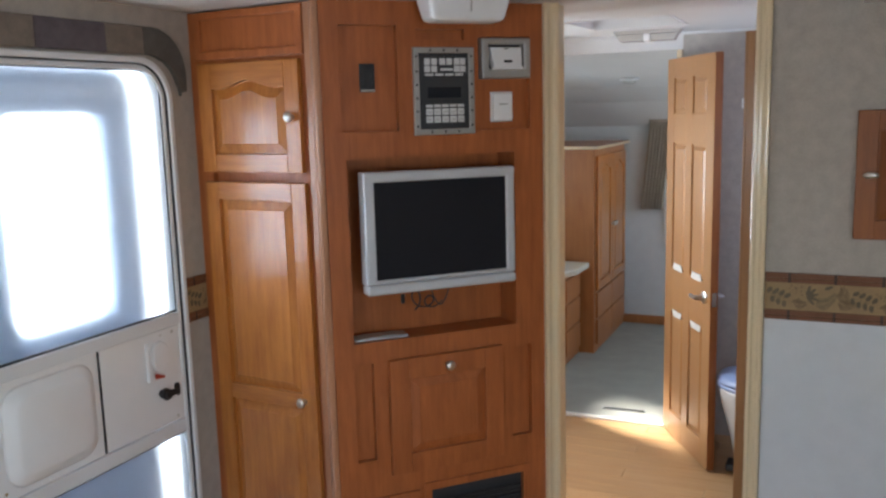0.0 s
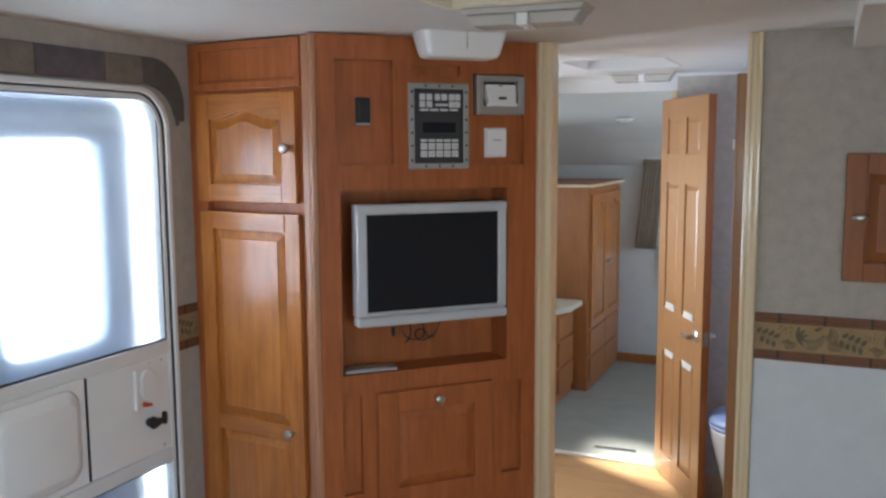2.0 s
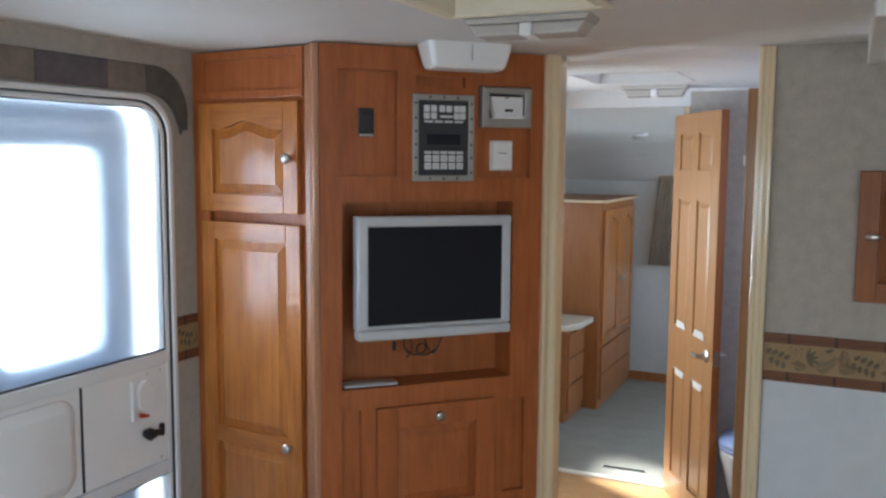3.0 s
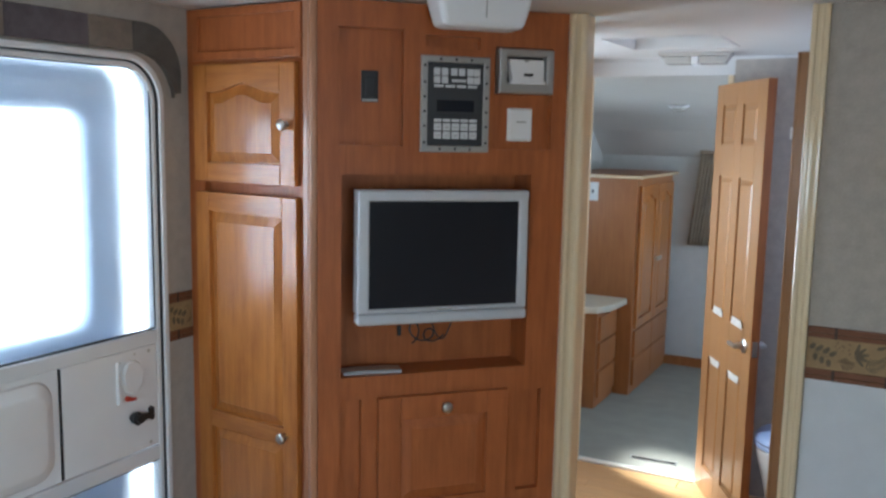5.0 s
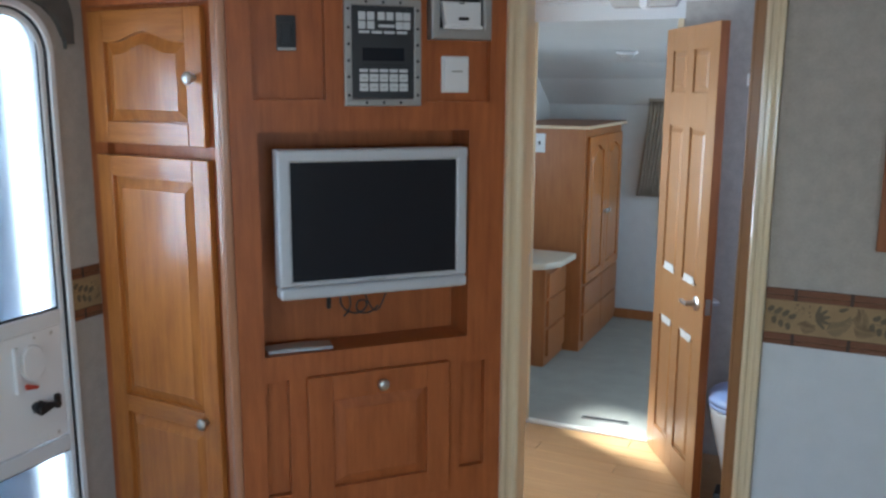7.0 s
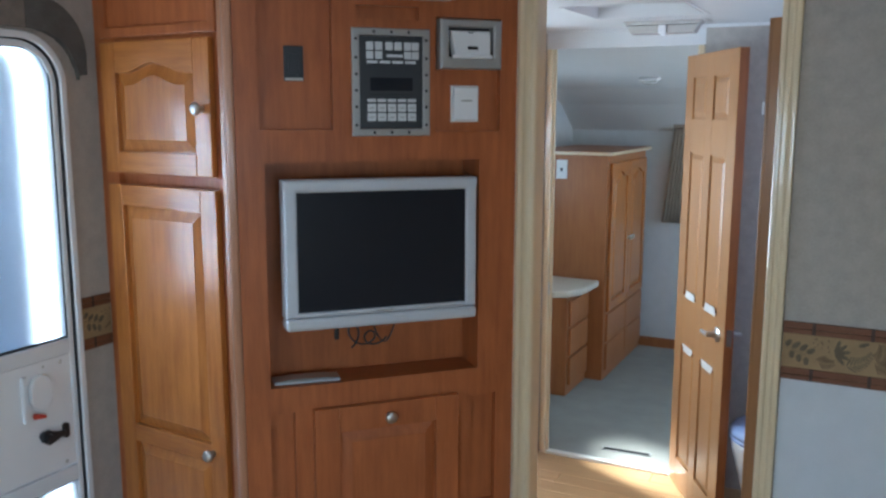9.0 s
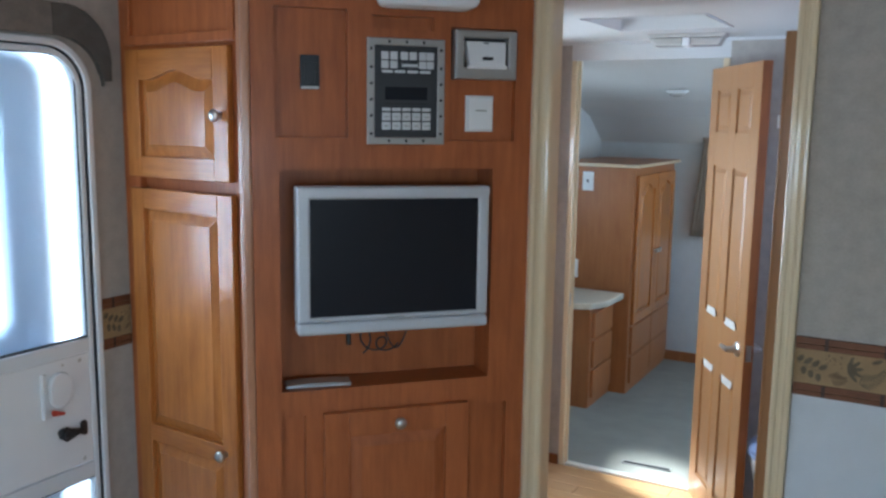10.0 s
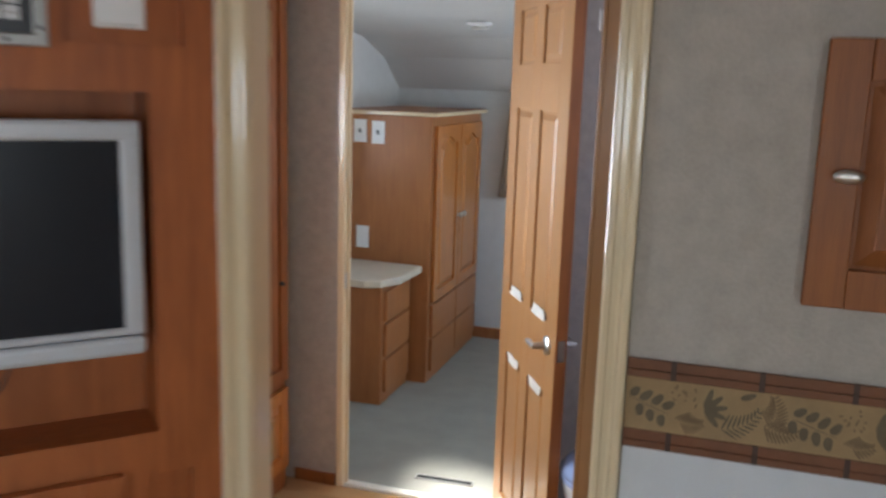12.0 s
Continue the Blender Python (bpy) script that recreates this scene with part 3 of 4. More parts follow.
# patchwork valance over the door
def valance():
    t = thing("door_valance", ALONG_Y, "patchwork tapestry valance in tan, mauve and olive over the entry door", "valance")
    z0, z1 = 1.808, 1.890
    part("patch", prism([(1.25, z0), (1.25, z1), (1.632, z1), (1.632, z0)], -0.018, -0.0005, 0.003), TAN_CLOTH, t, "tan patch")
    part("patch", prism([(1.6325, z0), (1.6325, z1), (1.873, z1), (1.873, z0)], -0.018, -0.0005, 0.003), MAUVE_CLOTH, t, "mauve patch")
    part("patch", prism([(1.8735, z0), (1.8735, z1), (2.02, z1), (2.02, z0)], -0.018, -0.0005, 0.003), TAN_CLOTH, t, "tan patch")
    pts = [(2.0205, z0), (2.0205, z1)]
    for i in range(9):
        a = radians(90 - 90 * i / 8)
        pts.append((2.06 + 0.137 * math.cos(a), z1 - 0.137 + 0.137 * math.sin(a)))
    pts += [(2.197, 1.70), (2.172, 1.70)]
    for i in range(7):
        a = radians(90 * i / 6)
        pts.append((2.05 + 0.122 * math.cos(a), z0 - 0.122 + 0.122 * math.sin(a)))
    part("patch", prism(pts, -0.018, -0.0005, 0.003), OLIVE_CLOTH, t, "olive corner patch")
    return t


valance()

# ---- wallpaper border ----


def border(m, x0, x1, seed, shift=0.0):
    """A printed strip of bamboo poles and tropical leaves, laid on the wall; local x along the wall, -y out of it."""
    rng = random.Random(seed)
    t = thing("wallpaper_border", m, "tropical leaf wallpaper border framed by brown bamboo poles", "wallpaper border", kind="structure")
    part("field", box(x0, -0.0042, BORDER0 + 0.006, x1, -0.0034, BORDER1 - 0.006), FIELD, t, "tan leaf-print field")
    for z in (BORDER0, BORDER1 - 0.030):
        for h0, h1 in ((0.0, 0.0125), (0.0132, 0.030)):
            part("bamboo_pole", box(x0, -0.0062, z + h0, x1, -0.0036, z + h1, 0.0022, 2), BAMBOO, t)
        x = x0 + 0.07 + shift
        while x < x1 - 0.01:
            part("bamboo_joint", box(x - 0.0045, -0.0067, z - 0.0005, x + 0.0045, -0.0038, z + 0.0305, 0.001, 1), BAMBOO_DARK, t)
            x += 0.128
    kinds = [bmesh.new(), bmesh.new()]
    lift = [0.0]

    def leaf(bm, cx, cz, length, width, turn):
        pts = []
        for i in range(12):
            a = 2 * math.pi * i / 12
            r = 1 - 0.25 * abs(math.sin(a)) * (1 if math.cos(a) > 0 else 0.4)
            u, v = length * 0.5 * math.cos(a), width * 0.5 * math.sin(a) * r
            pts.append((cx + u * math.cos(turn) - v * math.sin(turn), cz + u * math.sin(turn) + v * math.cos(turn)))
        zs = [p[1] for p in pts]
        xs = [p[0] for p in pts]
        if min(zs) < BORDER0 + 0.031 or max(zs) > BORDER1 - 0.031 or min(xs) < x0 or max(xs) > x1:
            return
        lift[0] += 1.5e-6
        front = [bm.verts.new((px, -0.0045 - lift[0], pz)) for px, pz in pts]
        bm.faces.new(front)

    def sprig(bm, cx, cz, turn):
        """A stem with paired round leaves."""
        du, dv = math.cos(turn), math.sin(turn)
        leaf(bm, cx, cz, 0.070, 0.0016, turn)
        for i in range(4):
            at = -0.027 + 0.018 * i
            for side in (-1, 1):
                far = 0.0135 + rng.uniform(-0.002, 0.002)
                leaf(bm, cx + at * du - side * far * dv, cz + at * dv + side * far * du, 0.0225 + rng.uniform(-0.003, 0.003), 0.0158, turn + side * rng.uniform(0.9, 1.25))

    def berries(bm, cx, cz):
        """A loose spray of small seeds."""
        for i in range(13):
            leaf(bm, cx + rng.uniform(-0.019, 0.019), cz + rng.uniform(-0.016, 0.016), rng.uniform(0.004, 0.008), 0.0035, rng.uniform(0, 3))

    def broad(bm, cx, cz):
        """A big lobed leaf."""
        for a in (-0.9, -0.35, 0.2, 0.75, 1.3):
            leaf(bm, cx - 0.012 + 0.017 * math.cos(a), cz - 0.006 + 0.017 * math.sin(a), 0.034, 0.012, a)

    def fern(bm, cx, cz, turn, length):
        """A curved frond of thin leaflets."""
        n = 9
        for i in range(n):
            s = i / (n - 1)
            bend = turn + 0.5 * (s - 0.5)
            px, pz = cx + length * (s - 0.5) * math.cos(bend), cz + length * (s - 0.5) * math.sin(bend)
            for side in (-1, 1):
                a = bend + side * 0.85
                reach = 0.024 * (1.15 - 0.8 * s)
                leaf(bm, px + reach * 0.5 * math.cos(a), pz + reach * 0.5 * math.sin(a), reach, 0.0042, a)

    mid = (BORDER0 + BORDER1) / 2
    x, k = x0 + 0.036, 0
    while x < x1:
        cz = mid + rng.uniform(-0.003, 0.003)
        which = k % 4
        if which == 0:
            sprig(kinds[0], x, cz, rng.uniform(-0.5, -0.2))
        elif which == 1:
            berries(kinds[1], x - 0.008, cz + 0.018)
            fern(kinds[1], x, cz - 0.026, rng.uniform(-0.2, 0.2), 0.040)
            broad(kinds[0], x + 0.036, cz + 0.008)
        elif which == 2:
            fern(kinds[0], x + 0.020, cz - 0.016, rng.uniform(0.3, 0.6), 0.062)
            leaf(kinds[0], x + 0.025, cz + 0.030, 0.024, 0.012, 0.4)
        else:
            fern(kinds[1], x + 0.006, cz + 0.012, rng.uniform(1.0, 1.5), 0.045)
            fern(kinds[1], x + 0.012, cz - 0.018, rng.uniform(-0.3, 0.2), 0.045)
        x += 0.060
        k += 1
    tagged(part("leaf_print", kinds[0], LEAF, t, "olive-brown printed leaves"), kind="stuff")
    tagged(part("fern_print", kinds[1], LEAF_RED, t, "reddish-brown printed ferns"), kind="stuff")
    return t


border(pose(0, PART_Y, 0), -0.1025, RX - 0.01, 3)
border(ALONG_Y, D1 + 0.0135, CLOSET_Y + 0.036, 5, -0.03)

# ---- corner closet ----


def closet():
    t = thing("corner_closet", pose(-1.312, CLOSET_Y, 0, 0, 0, -4.6) @ pose(1.312, 0, 0), "tall honey-oak corner closet with arched upper door and long lower door", "closet")
    x0, x1 = LX - 0.010, -1.304
    part("face_frame", ring([(x1, CEIL - 0.004), (x0, CEIL - 0.004), (x0, 0.0), (x1, 0.0)], [(-1.40, 1.44), (-1.765, 1.44), (-1.765, 0.10), (-1.40, 0.10)], 0.0, 0.02), PANEL_WOOD, t)
    part("body", box(x0, 0.021, 0, x1 - 0.06, 0.45, CEIL - 0.004), PANEL_WOOD, t)
    part("corner_post", box(-1.368, -0.006, 0, -1.312, -0.0005, CEIL - 0.004, 0.002), POST_OAK, t, "paler oak corner post, window sheen put in its colour")
    part("crown_recess", ring([(-1.3715, CEIL - 0.006), (-1.80, CEIL - 0.006), (-1.80, 1.796), (-1.3715, 1.796)], [(-1.396, 1.920), (-1.776, 1.920), (-1.776, 1.822), (-1.396, 1.822)], -0.010, -0.0005, 0.003), PANEL_WOOD, t)
    panel_door("upper_door", t, -1.787, 1.444, -1.384, 1.784, y=-0.001, rise=0.024, stile=0.056, knob_at=(-1.414, 1.612))
    panel_door("lower_door", t, -1.785, 0.12, -1.378, 1.412, y=-0.001, stile=0.056, mid=(0.715,), knob_at=(-1.424, 0.718))
    part("toe_kick", box(x0 + 0.012, -0.003, 0, x1 - 0.02, -0.0005, 0.09), DARK_OAK, t)
    return t


closet()

# ---- angled television cabinet ----
NX0, NX1, NZ0, NZ1 = -0.001, 0.561, 0.912, 1.482


def tv_cabinet():
    t = thing("tv_cabinet", PANEL, "angled reddish-brown veneer television cabinet with an open niche and drop door", "cabinet")
    x0, x1 = -0.066, 0.6665
    bm = bmesh.new()
    cuts = [(-0.009, 1.562, 0.171, 1.874), (0.233, 1.832, 0.394, 1.864), (0.439, 1.556, 0.619, 1.842), (NX0, NZ0, NX1, NZ1), (-0.004, 0.527, 0.058, 0.845), (0.540, 0.522, 0.615, 0.836), (0.233, 0.10, 0.580, 0.400), (-0.004, 0.10, 0.19, 0.395)]
    xs = sorted({x0, x1, *(c[0] for c in cuts), *(c[2] for c in cuts)})
    zs = sorted({0.0, CEIL - 0.004, *(c[1] for c in cuts), *(c[3] for c in cuts)})
    grid = {}

    def vert(x, z):
        if (x, z) not in grid:
            grid[x, z] = bm.verts.new((x, 0, z))
        return grid[x, z]

    for a, b in zip(xs, xs[1:]):
        for c, d in zip(zs, zs[1:]):
            mx, mz = (a + b) / 2, (c + d) / 2
            if not any(q[0] < mx < q[2] and q[1] < mz < q[3] for q in cuts):
                bm.faces.new((vert(a, c), vert(b, c), vert(b, d), vert(a, d)))
    r = bmesh.ops.extrude_face_region(bm, geom=bm.faces[:])
    bmesh.ops.translate(bm, verts=[v for v in r["geom"] if isinstance(v, bmesh.types.BMVert)], vec=(0, -0.020, 0))
    bmesh.ops.translate(bm, verts=bm.verts, vec=(0, 0.020, 0))
    part("front_panel", bm, PANEL_WOOD, t)
    for q in cuts:
        if q[0] == NX0 or q[1] == 0.10:
            continue
        part("recessed_panel", box(q[0] - 0.01, 0.0205, q[1] - 0.01, q[2] + 0.01, 0.027, q[3] + 0.01), PANEL_WOOD, t)
    # niche
    nb = part("niche", box(NX0 - 0.012, 0.118, NZ0 - 0.012, NX1 + 0.012, 0.128, NZ1 + 0.012), PANEL_WOOD, t, "open television niche")
    part("niche_side", box(NX0 - 0.012, 0.0205, NZ0 - 0.012, NX0 - 0.0005, 0.1175, NZ1 + 0.012), PANEL_WOOD, nb)
    part("niche_side", box(NX1 + 0.0005, 0.0205, NZ0 - 0.012, NX1 + 0.012, 0.1175, NZ1 + 0.012), PANEL_WOOD, nb)
    part("niche_top", box(NX0, 0.0205, NZ1 + 0.0005, NX1, 0.1175, NZ1 + 0.012), PANEL_WOOD, nb)
    part("niche_shelf", box(NX0, 0.0205, NZ0 - 0.012, NX1, 0.1175, NZ0 - 0.0005), PANEL_WOOD, nb)
    door = panel_door("drop_door", t, 0.104, 0.470, 0.500, 0.850, y=-0.0005, thick=0.020, stile=0.066, mats=(PANEL_WOOD, PANEL_WOOD), knob_at=(0.303, 0.815))
    # lower openings: a small door and the furnace grille
    panel_door("lower_door", t, -0.012, 0.09, 0.198, 0.402, y=-0.0005, thick=0.012, stile=0.05, mats=(PANEL_WOOD, PANEL_WOOD))
    part("lower_frame", ring([(0.600, 0.418), (0.216, 0.418), (0.216, 0.08), (0.600, 0.08)], [(0.576, 0.392), (0.24, 0.392), (0.24, 0.104), (0.576, 0.104)], -0.008, -0.0005, 0.002), PANEL_WOOD, t)
    gr = part("furnace_grille", box(0.228, 0.0205, 0.095, 0.585, 0.026, 0.405), DARKGREY, t, "charcoal furnace grille")
    for i in range(16):
        part("slat", box(0.252, -0.004, 0.114 + i * 0.015, 0.564, 0.0035, 0.122 + i * 0.015, 0.001, 1), DARKGREY, gr)
    part("post", box(-0.088, -0.004, 0, -0.0665, 0.03, CEIL - 0.004, 0.006), POST_OAK, t, "paler rounded corner post, window sheen put in its colour")
    part("back", box(-0.05, 0.24, 0, 0.66, 0.25, CEIL - 0.004), PANEL_WOOD, t)
    return t


tv_cabinet()


def television():
    t = thing("television", PANEL @ pose(0.287, -0.046, 1.250, -1.0, 0.4, 1.2), "silver flat-screen television, switched off, on a bracket in the niche", "television")
    w, h = 0.2525, 0.191
    part("bezel", ring([(w, h), (-w, h), (-w, -0.1490), (w, -0.1490)], [(0.222, 0.160), (-0.220, 0.160), (-0.220, -0.136), (0.222, -0.136)], 0.0, 0.05, 0.006), SILVER, t, "silver plastic bezel")
    part("screen", box(-0.221, 0.006, -0.137, 0.223, 0.012, 0.161), SCREEN, t, "dark glossy screen")
    part("speaker_bar", box(-w, -0.005, -0.181, w, 0.05, -0.1500, 0.009, 3), SILVER, t, "silver speaker bar")
    part("brow", box(-w + 0.001, -0.0015, h - 0.022, w - 0.001, 0.002, h - 0.006, 0.0008), SILVER, t)
    part("badge", box(-0.022, -0.0006, -0.1445, 0.022, 0.001, -0.1410), PEWTER, t)
    part("back_shell", box(-0.23, 0.0505, -0.17, 0.23, 0.085, 0.17, 0.015), DARKGREY, t)
    part("wall_bracket", box(-0.06, 0.0855, -0.06, 0.06, 0.158, 0.06, 0.004), BLACK, t)
    return t


television()


def cables():
    pts = []
    for i in range(90):
        s = i / 89
        a = -1.2 + s * 13.5
        pts.append((0.212 + 0.088 * s + 0.022 * math.cos(a), 0.056 + 0.012 * math.sin(a * 0.7), 1.014 + 0.008 * math.sin(s * 6) + (0.027 - 0.007 * s) * math.sin(a)))
    c = tagged(part("cable_tangle", tube(pts, 0.0026, 6), BLACK, None, "", PANEL, True), "loose black cables hanging below the television", "cable")
    part("plug", box(0.176, 0.046, 1.012, 0.188, 0.060, 1.044, 0.005), BLACK, c)
    part("cord", tube([(0.278 + 0.072 * i / 20, 0.060, 1.06 - 0.066 * math.sin(math.pi * i / 20)) for i in range(21)], 0.0022, 6), BLACK, c, smooth=True)


cables()


def flat_box():
    t = thing("media_player", PANEL @ pose(0.098, 0.047, NZ0, 0, 0, -3), "slim silver box lying on the niche shelf", "media player")
    part("body", box(-0.086, -0.030, 0.0, 0.086, 0.026, 0.010, 0.004), PEWTER, t)
    part("top_plate", prism([(-0.08, 0.0092), (-0.04, 0.012), (0.04, 0.012), (0.08, 0.0092)], -0.026, 0.022), PEWTER, t)
    part("front_strip", box(-0.08, -0.0315, 0.003, 0.08, -0.0302, 0.007), SILVER, t)


flat_box()

# ---- things on the cabinet front ----


def stereo():
    t = thing("wall_stereo", PANEL @ pose(0.320, 0, 1.6775), "wall stereo in a screwed pewter frame with white keys", "stereo")
    part("frame", ring([(0.101, 0.132), (-0.101, 0.132), (-0.101, -0.132), (0.101, -0.132)], [(0.082, 0.114), (-0.082, 0.114), (-0.082, -0.114), (0.082, -0.114)], -0.010, -0.0005, 0.003), PEWTER, t)
    face = part("face", box(-0.0815, -0.007, -0.1135, 0.0815, -0.0005, 0.1135, 0.001), DARKGREY, t, "charcoal face plate")
    keys = []
    for z, h in ((0.089, 0.020), (0.067, 0.019)):
        for i, x in enumerate((-0.056, -0.033, -0.006, 0.017, 0.042, 0.062)):
            if z > 0.08 or i not in (2, 3):
                keys.append((x, z, 0.019, h))
    for x in (-0.050, -0.017, 0.016, 0.049):
        keys.append((x, 0.050, 0.028, 0.007))
    for z, h in ((-0.044, 0.008), (-0.062, 0.020), (-0.085, 0.020)):
        for i in range(5):
            keys.append((-0.052 + i * 0.0262, z, 0.0225, h))
    for x, z, kw, kh in keys:
        part("key", box(x - kw / 2, -0.0105, z - kh / 2, x + kw / 2, -0.0072, z + kh / 2, 0.0015), BUTTON, face)
    part("display", box(-0.055, -0.0082, -0.020, 0.055, -0.0072, 0.012), LCD, face, "dark display window")
    part("slot", box(-0.055, -0.0078, -0.031, 0.055, -0.0072, -0.028), BLACK, face)
    for z in (-0.066, -0.089):
        for i in range(5):
            part("mark", box(-0.058 + i * 0.0262, -0.0112, z + 0.002, -0.046 + i * 0.0262, -0.0106, z + 0.005), PEWTER, face)
    part("logo_bar", box(-0.012, -0.0078, 0.062, 0.03, -0.0072, 0.069), BUTTON, face)
    for x, z in [(sx * 0.091, sz) for sx in (-1, 1) for sz in (-0.105, -0.06, -0.02, 0.02, 0.06, 0.105)] + [(sx, sz * 0.123) for sx in (-0.045, 0.0, 0.045) for sz in (-1, 1)]:
        part("screw", lathe([(0.0042, -0.0098), (0.003, -0.0115)], n=8, at=(x, 0, z)), BLACK, t)
    return t


stereo()


def rocker():
    t = thing("monitor_switch", PANEL @ pose(0.080, 0.0203, 1.721), "small charcoal rocker switch on the cabinet panel", "switch")
    part("plate", box(-0.024, -0.006, -0.042, 0.024, -0.0003, 0.042, 0.002), BLACK, t)
    part("rocker", prism([(-0.013, -0.026), (-0.013, 0.024), (0.013, 0.024), (0.013, -0.026)], -0.011, -0.0063, 0.002), BLACK, t, "black rocker")
    part("foot_strip", box(-0.022, -0.0085, -0.041, 0.022, -0.0063, -0.034, 0.001), PEWTER, t)


rocker()


def gas_detector():
    """The gas detector: a pewter surround with a white tilted flap."""
    t = thing("gas_detector", PANEL @ pose(0.5325, 0.0203, 1.776), "pewter-framed alarm unit with a tilted white cover", "alarm")
    part("surround", ring([(0.085, 0.062), (-0.085, 0.062), (-0.085, -0.062), (0.085, -0.062)], [(0.060, 0.042), (-0.060, 0.042), (-0.060, -0.032), (0.060, -0.032)], -0.034, -0.0003, 0.006), PEWTER, t, "pewter surround")
    part("well", box(-0.061, -0.006, -0.033, 0.061, -0.001, 0.043), BLACK, t)
    flap = prism([(-0.048, -0.028), (-0.054, 0.034), (0.056, 0.034), (0.050, -0.028)], -0.042, -0.012, 0.004)
    for v in flap.verts:
        if v.co.z > 0:
            v.co.y += 0.014
    part("cover", flap, WHITE, t, "white flap")
    part("ledge", box(-0.056, -0.046, -0.036, 0.054, -0.034, -0.026, 0.003), WHITE, t)
    part("slot", box(-0.014, -0.0432, -0.014, 0.014, -0.0422, -0.006), BLACK, t)
    part("tab", box(-0.007, -0.0295, 0.028, 0.007, -0.0275, 0.031), DARKGREY, t)


gas_detector()


def thermostat():
    t = thing("thermostat", PANEL @ pose(0.5255, 0.0203, 1.626), "white wall thermostat with a plain cover", "thermostat")
    part("base", box(-0.0385, -0.004, -0.047, 0.0385, -0.0003, 0.047, 0.0015), WHITE, t)
    part("cover", box(-0.035, -0.016, -0.0435, 0.035, -0.0043, 0.0435, 0.004), WHITE, t)
    part("print", box(-0.014, -0.0166, 0.006, 0.016, -0.0161, 0.010), PEWTER, t)


thermostat()

# ---- ceiling fixtures ----


def hatch(x0, y0, x1, y1, name, label, mat):
    t = thing(name, pose((x0 + x1) / 2, (y0 + y1) / 2, CEIL), label, "roof hatch")
    w, d = (x1 - x0) / 2, (y1 - y0) / 2
    bm = bmesh.new()
    for a in ((-w, -d, -w + 0.012, d), (w - 0.012, -d, w, d), (-w + 0.012, -d, w - 0.012, -d + 0.012), (-w + 0.012, d - 0.012, w - 0.012, d)):
        add_box(bm, a[0] + 0.0005, a[1] + 0.0005, -0.004, a[2] - 0.0005, a[3] - 0.0005, 0.15)
    part("liner", bm, mat, t, "plastic liner")
    if mat is CEILING:
        part("cover", box(-w + 0.002, -d + 0.002, 0.060, w - 0.002, d - 0.002, 0.064), CEILING, t, "plain hatch cover")
        return t
    tr = bmesh.new()
    for a in ((-w - 0.02, -d - 0.02, -w, d + 0.02), (w, -d - 0.02, w + 0.02, d + 0.02), (-w, -d - 0.02, w, -d), (-w, d, w, d + 0.02)):
        add_box(tr, a[0], a[1], -0.006, a[2], a[3], -0.0005)
    part("trim", tr, mat, t)
    part("dome", box(-w + 0.002, -d + 0.002, 0.152, w - 0.002, d - 0.002, 0.156), LENS, t, "milky dome")
    return t


def twin_lamp(x, y, turn, w=0.31, d=0.115, h=0.042):
    t = thing("twin_ceiling_lamp", pose(x, y, CEIL - 0.0005, 0, 0, turn), "white twin-lens ceiling lamp, switched off", "ceiling lamp", "twin ceiling lamps")
    part("base", prism([(-w / 2, 0), (w / 2, 0), (w / 2 - 0.01, -0.014), (-w / 2 + 0.01, -0.014)], -d / 2, d / 2, 0.003), LENS, t)
    for s in (-1, 1):
        a, b = sorted((s * 0.016, s * (w / 2 - 0.012)))
        part("lens", prism([(a, -0.0145), (b, -0.0145), (b - 0.018 * (s > 0), -h), (a + 0.018 * (s < 0), -h)], -d / 2 + 0.008, d / 2 - 0.008, 0.006), LENS, t, "milky ribbed lens")
    part("divider", box(-0.015, -d / 2 + 0.004, -h - 0.003, 0.015, d / 2 - 0.004, -0.0145, 0.004), WHITE, t)
    part("switch", box(-0.006, -0.01, -h - 0.007, 0.006, 0.01, -h - 0.0032, 0.001), WHITE, t)
    return t


hatch(HX0, HY0, HX1, HY1, "roof_hatch", "open cream-lined ceiling hatch with a daylight dome", HATCH)
hatch(KX0, KY0, KX1, KY1, "roof_hatch", "shut off-white hatch in the hall ceiling", CEILING)
twin_lamp(-0.605, 2.045, 3)
twin_lamp(-0.715, 4.03, 4, 0.30, 0.11, 0.045)


def drop_box():
    """A tapered white housing that hangs before the cabinet."""
    t = thing("ceiling_speaker_housing", PANEL @ pose(0.348, -0.10, CEIL - 0.0005), "tapered white plastic housing under the ceiling", "housing")
    bm = bmesh.new()
    loops = []
    for w, d, z in ((0.132, 0.060, 0.0), (0.128, 0.058, -0.02), (0.117, 0.052, -0.062), (0.112, 0.048, -0.071), (0.104, 0.042, -0.075)):
        loops.append([bm.verts.new((x, y, z)) for x, y in rrect(-w, -d, w, d, 0.018, 4)])
    for p, q in zip(loops, loops[1:]):
        for i in range(len(p)):
            bm.faces.new((p[i], p[(i + 1) % len(p)], q[(i + 1) % len(p)], q[i]))
    bm.faces.new(loops[0])
    bm.faces.new(loops[-1])
    part("shell", bm, WHITE, t)
    part("seam", box(-0.001, -0.0605, -0.05, 0.001, -0.0555, -0.002), PEWTER, t)


drop_box()


# slide-out soffit at the right
setting("soffit", prism([(0.135, 1.886), (0.135, CEIL - 0.0005), (RX - 0.002, CEIL - 0.0005), (RX - 0.002, 1.886)], 1.9, PART_Y - 0.001, 0.004), CEILING, "white boxed soffit of the slide-out", "soffit")

# ---- wall cupboard on the border wall ----


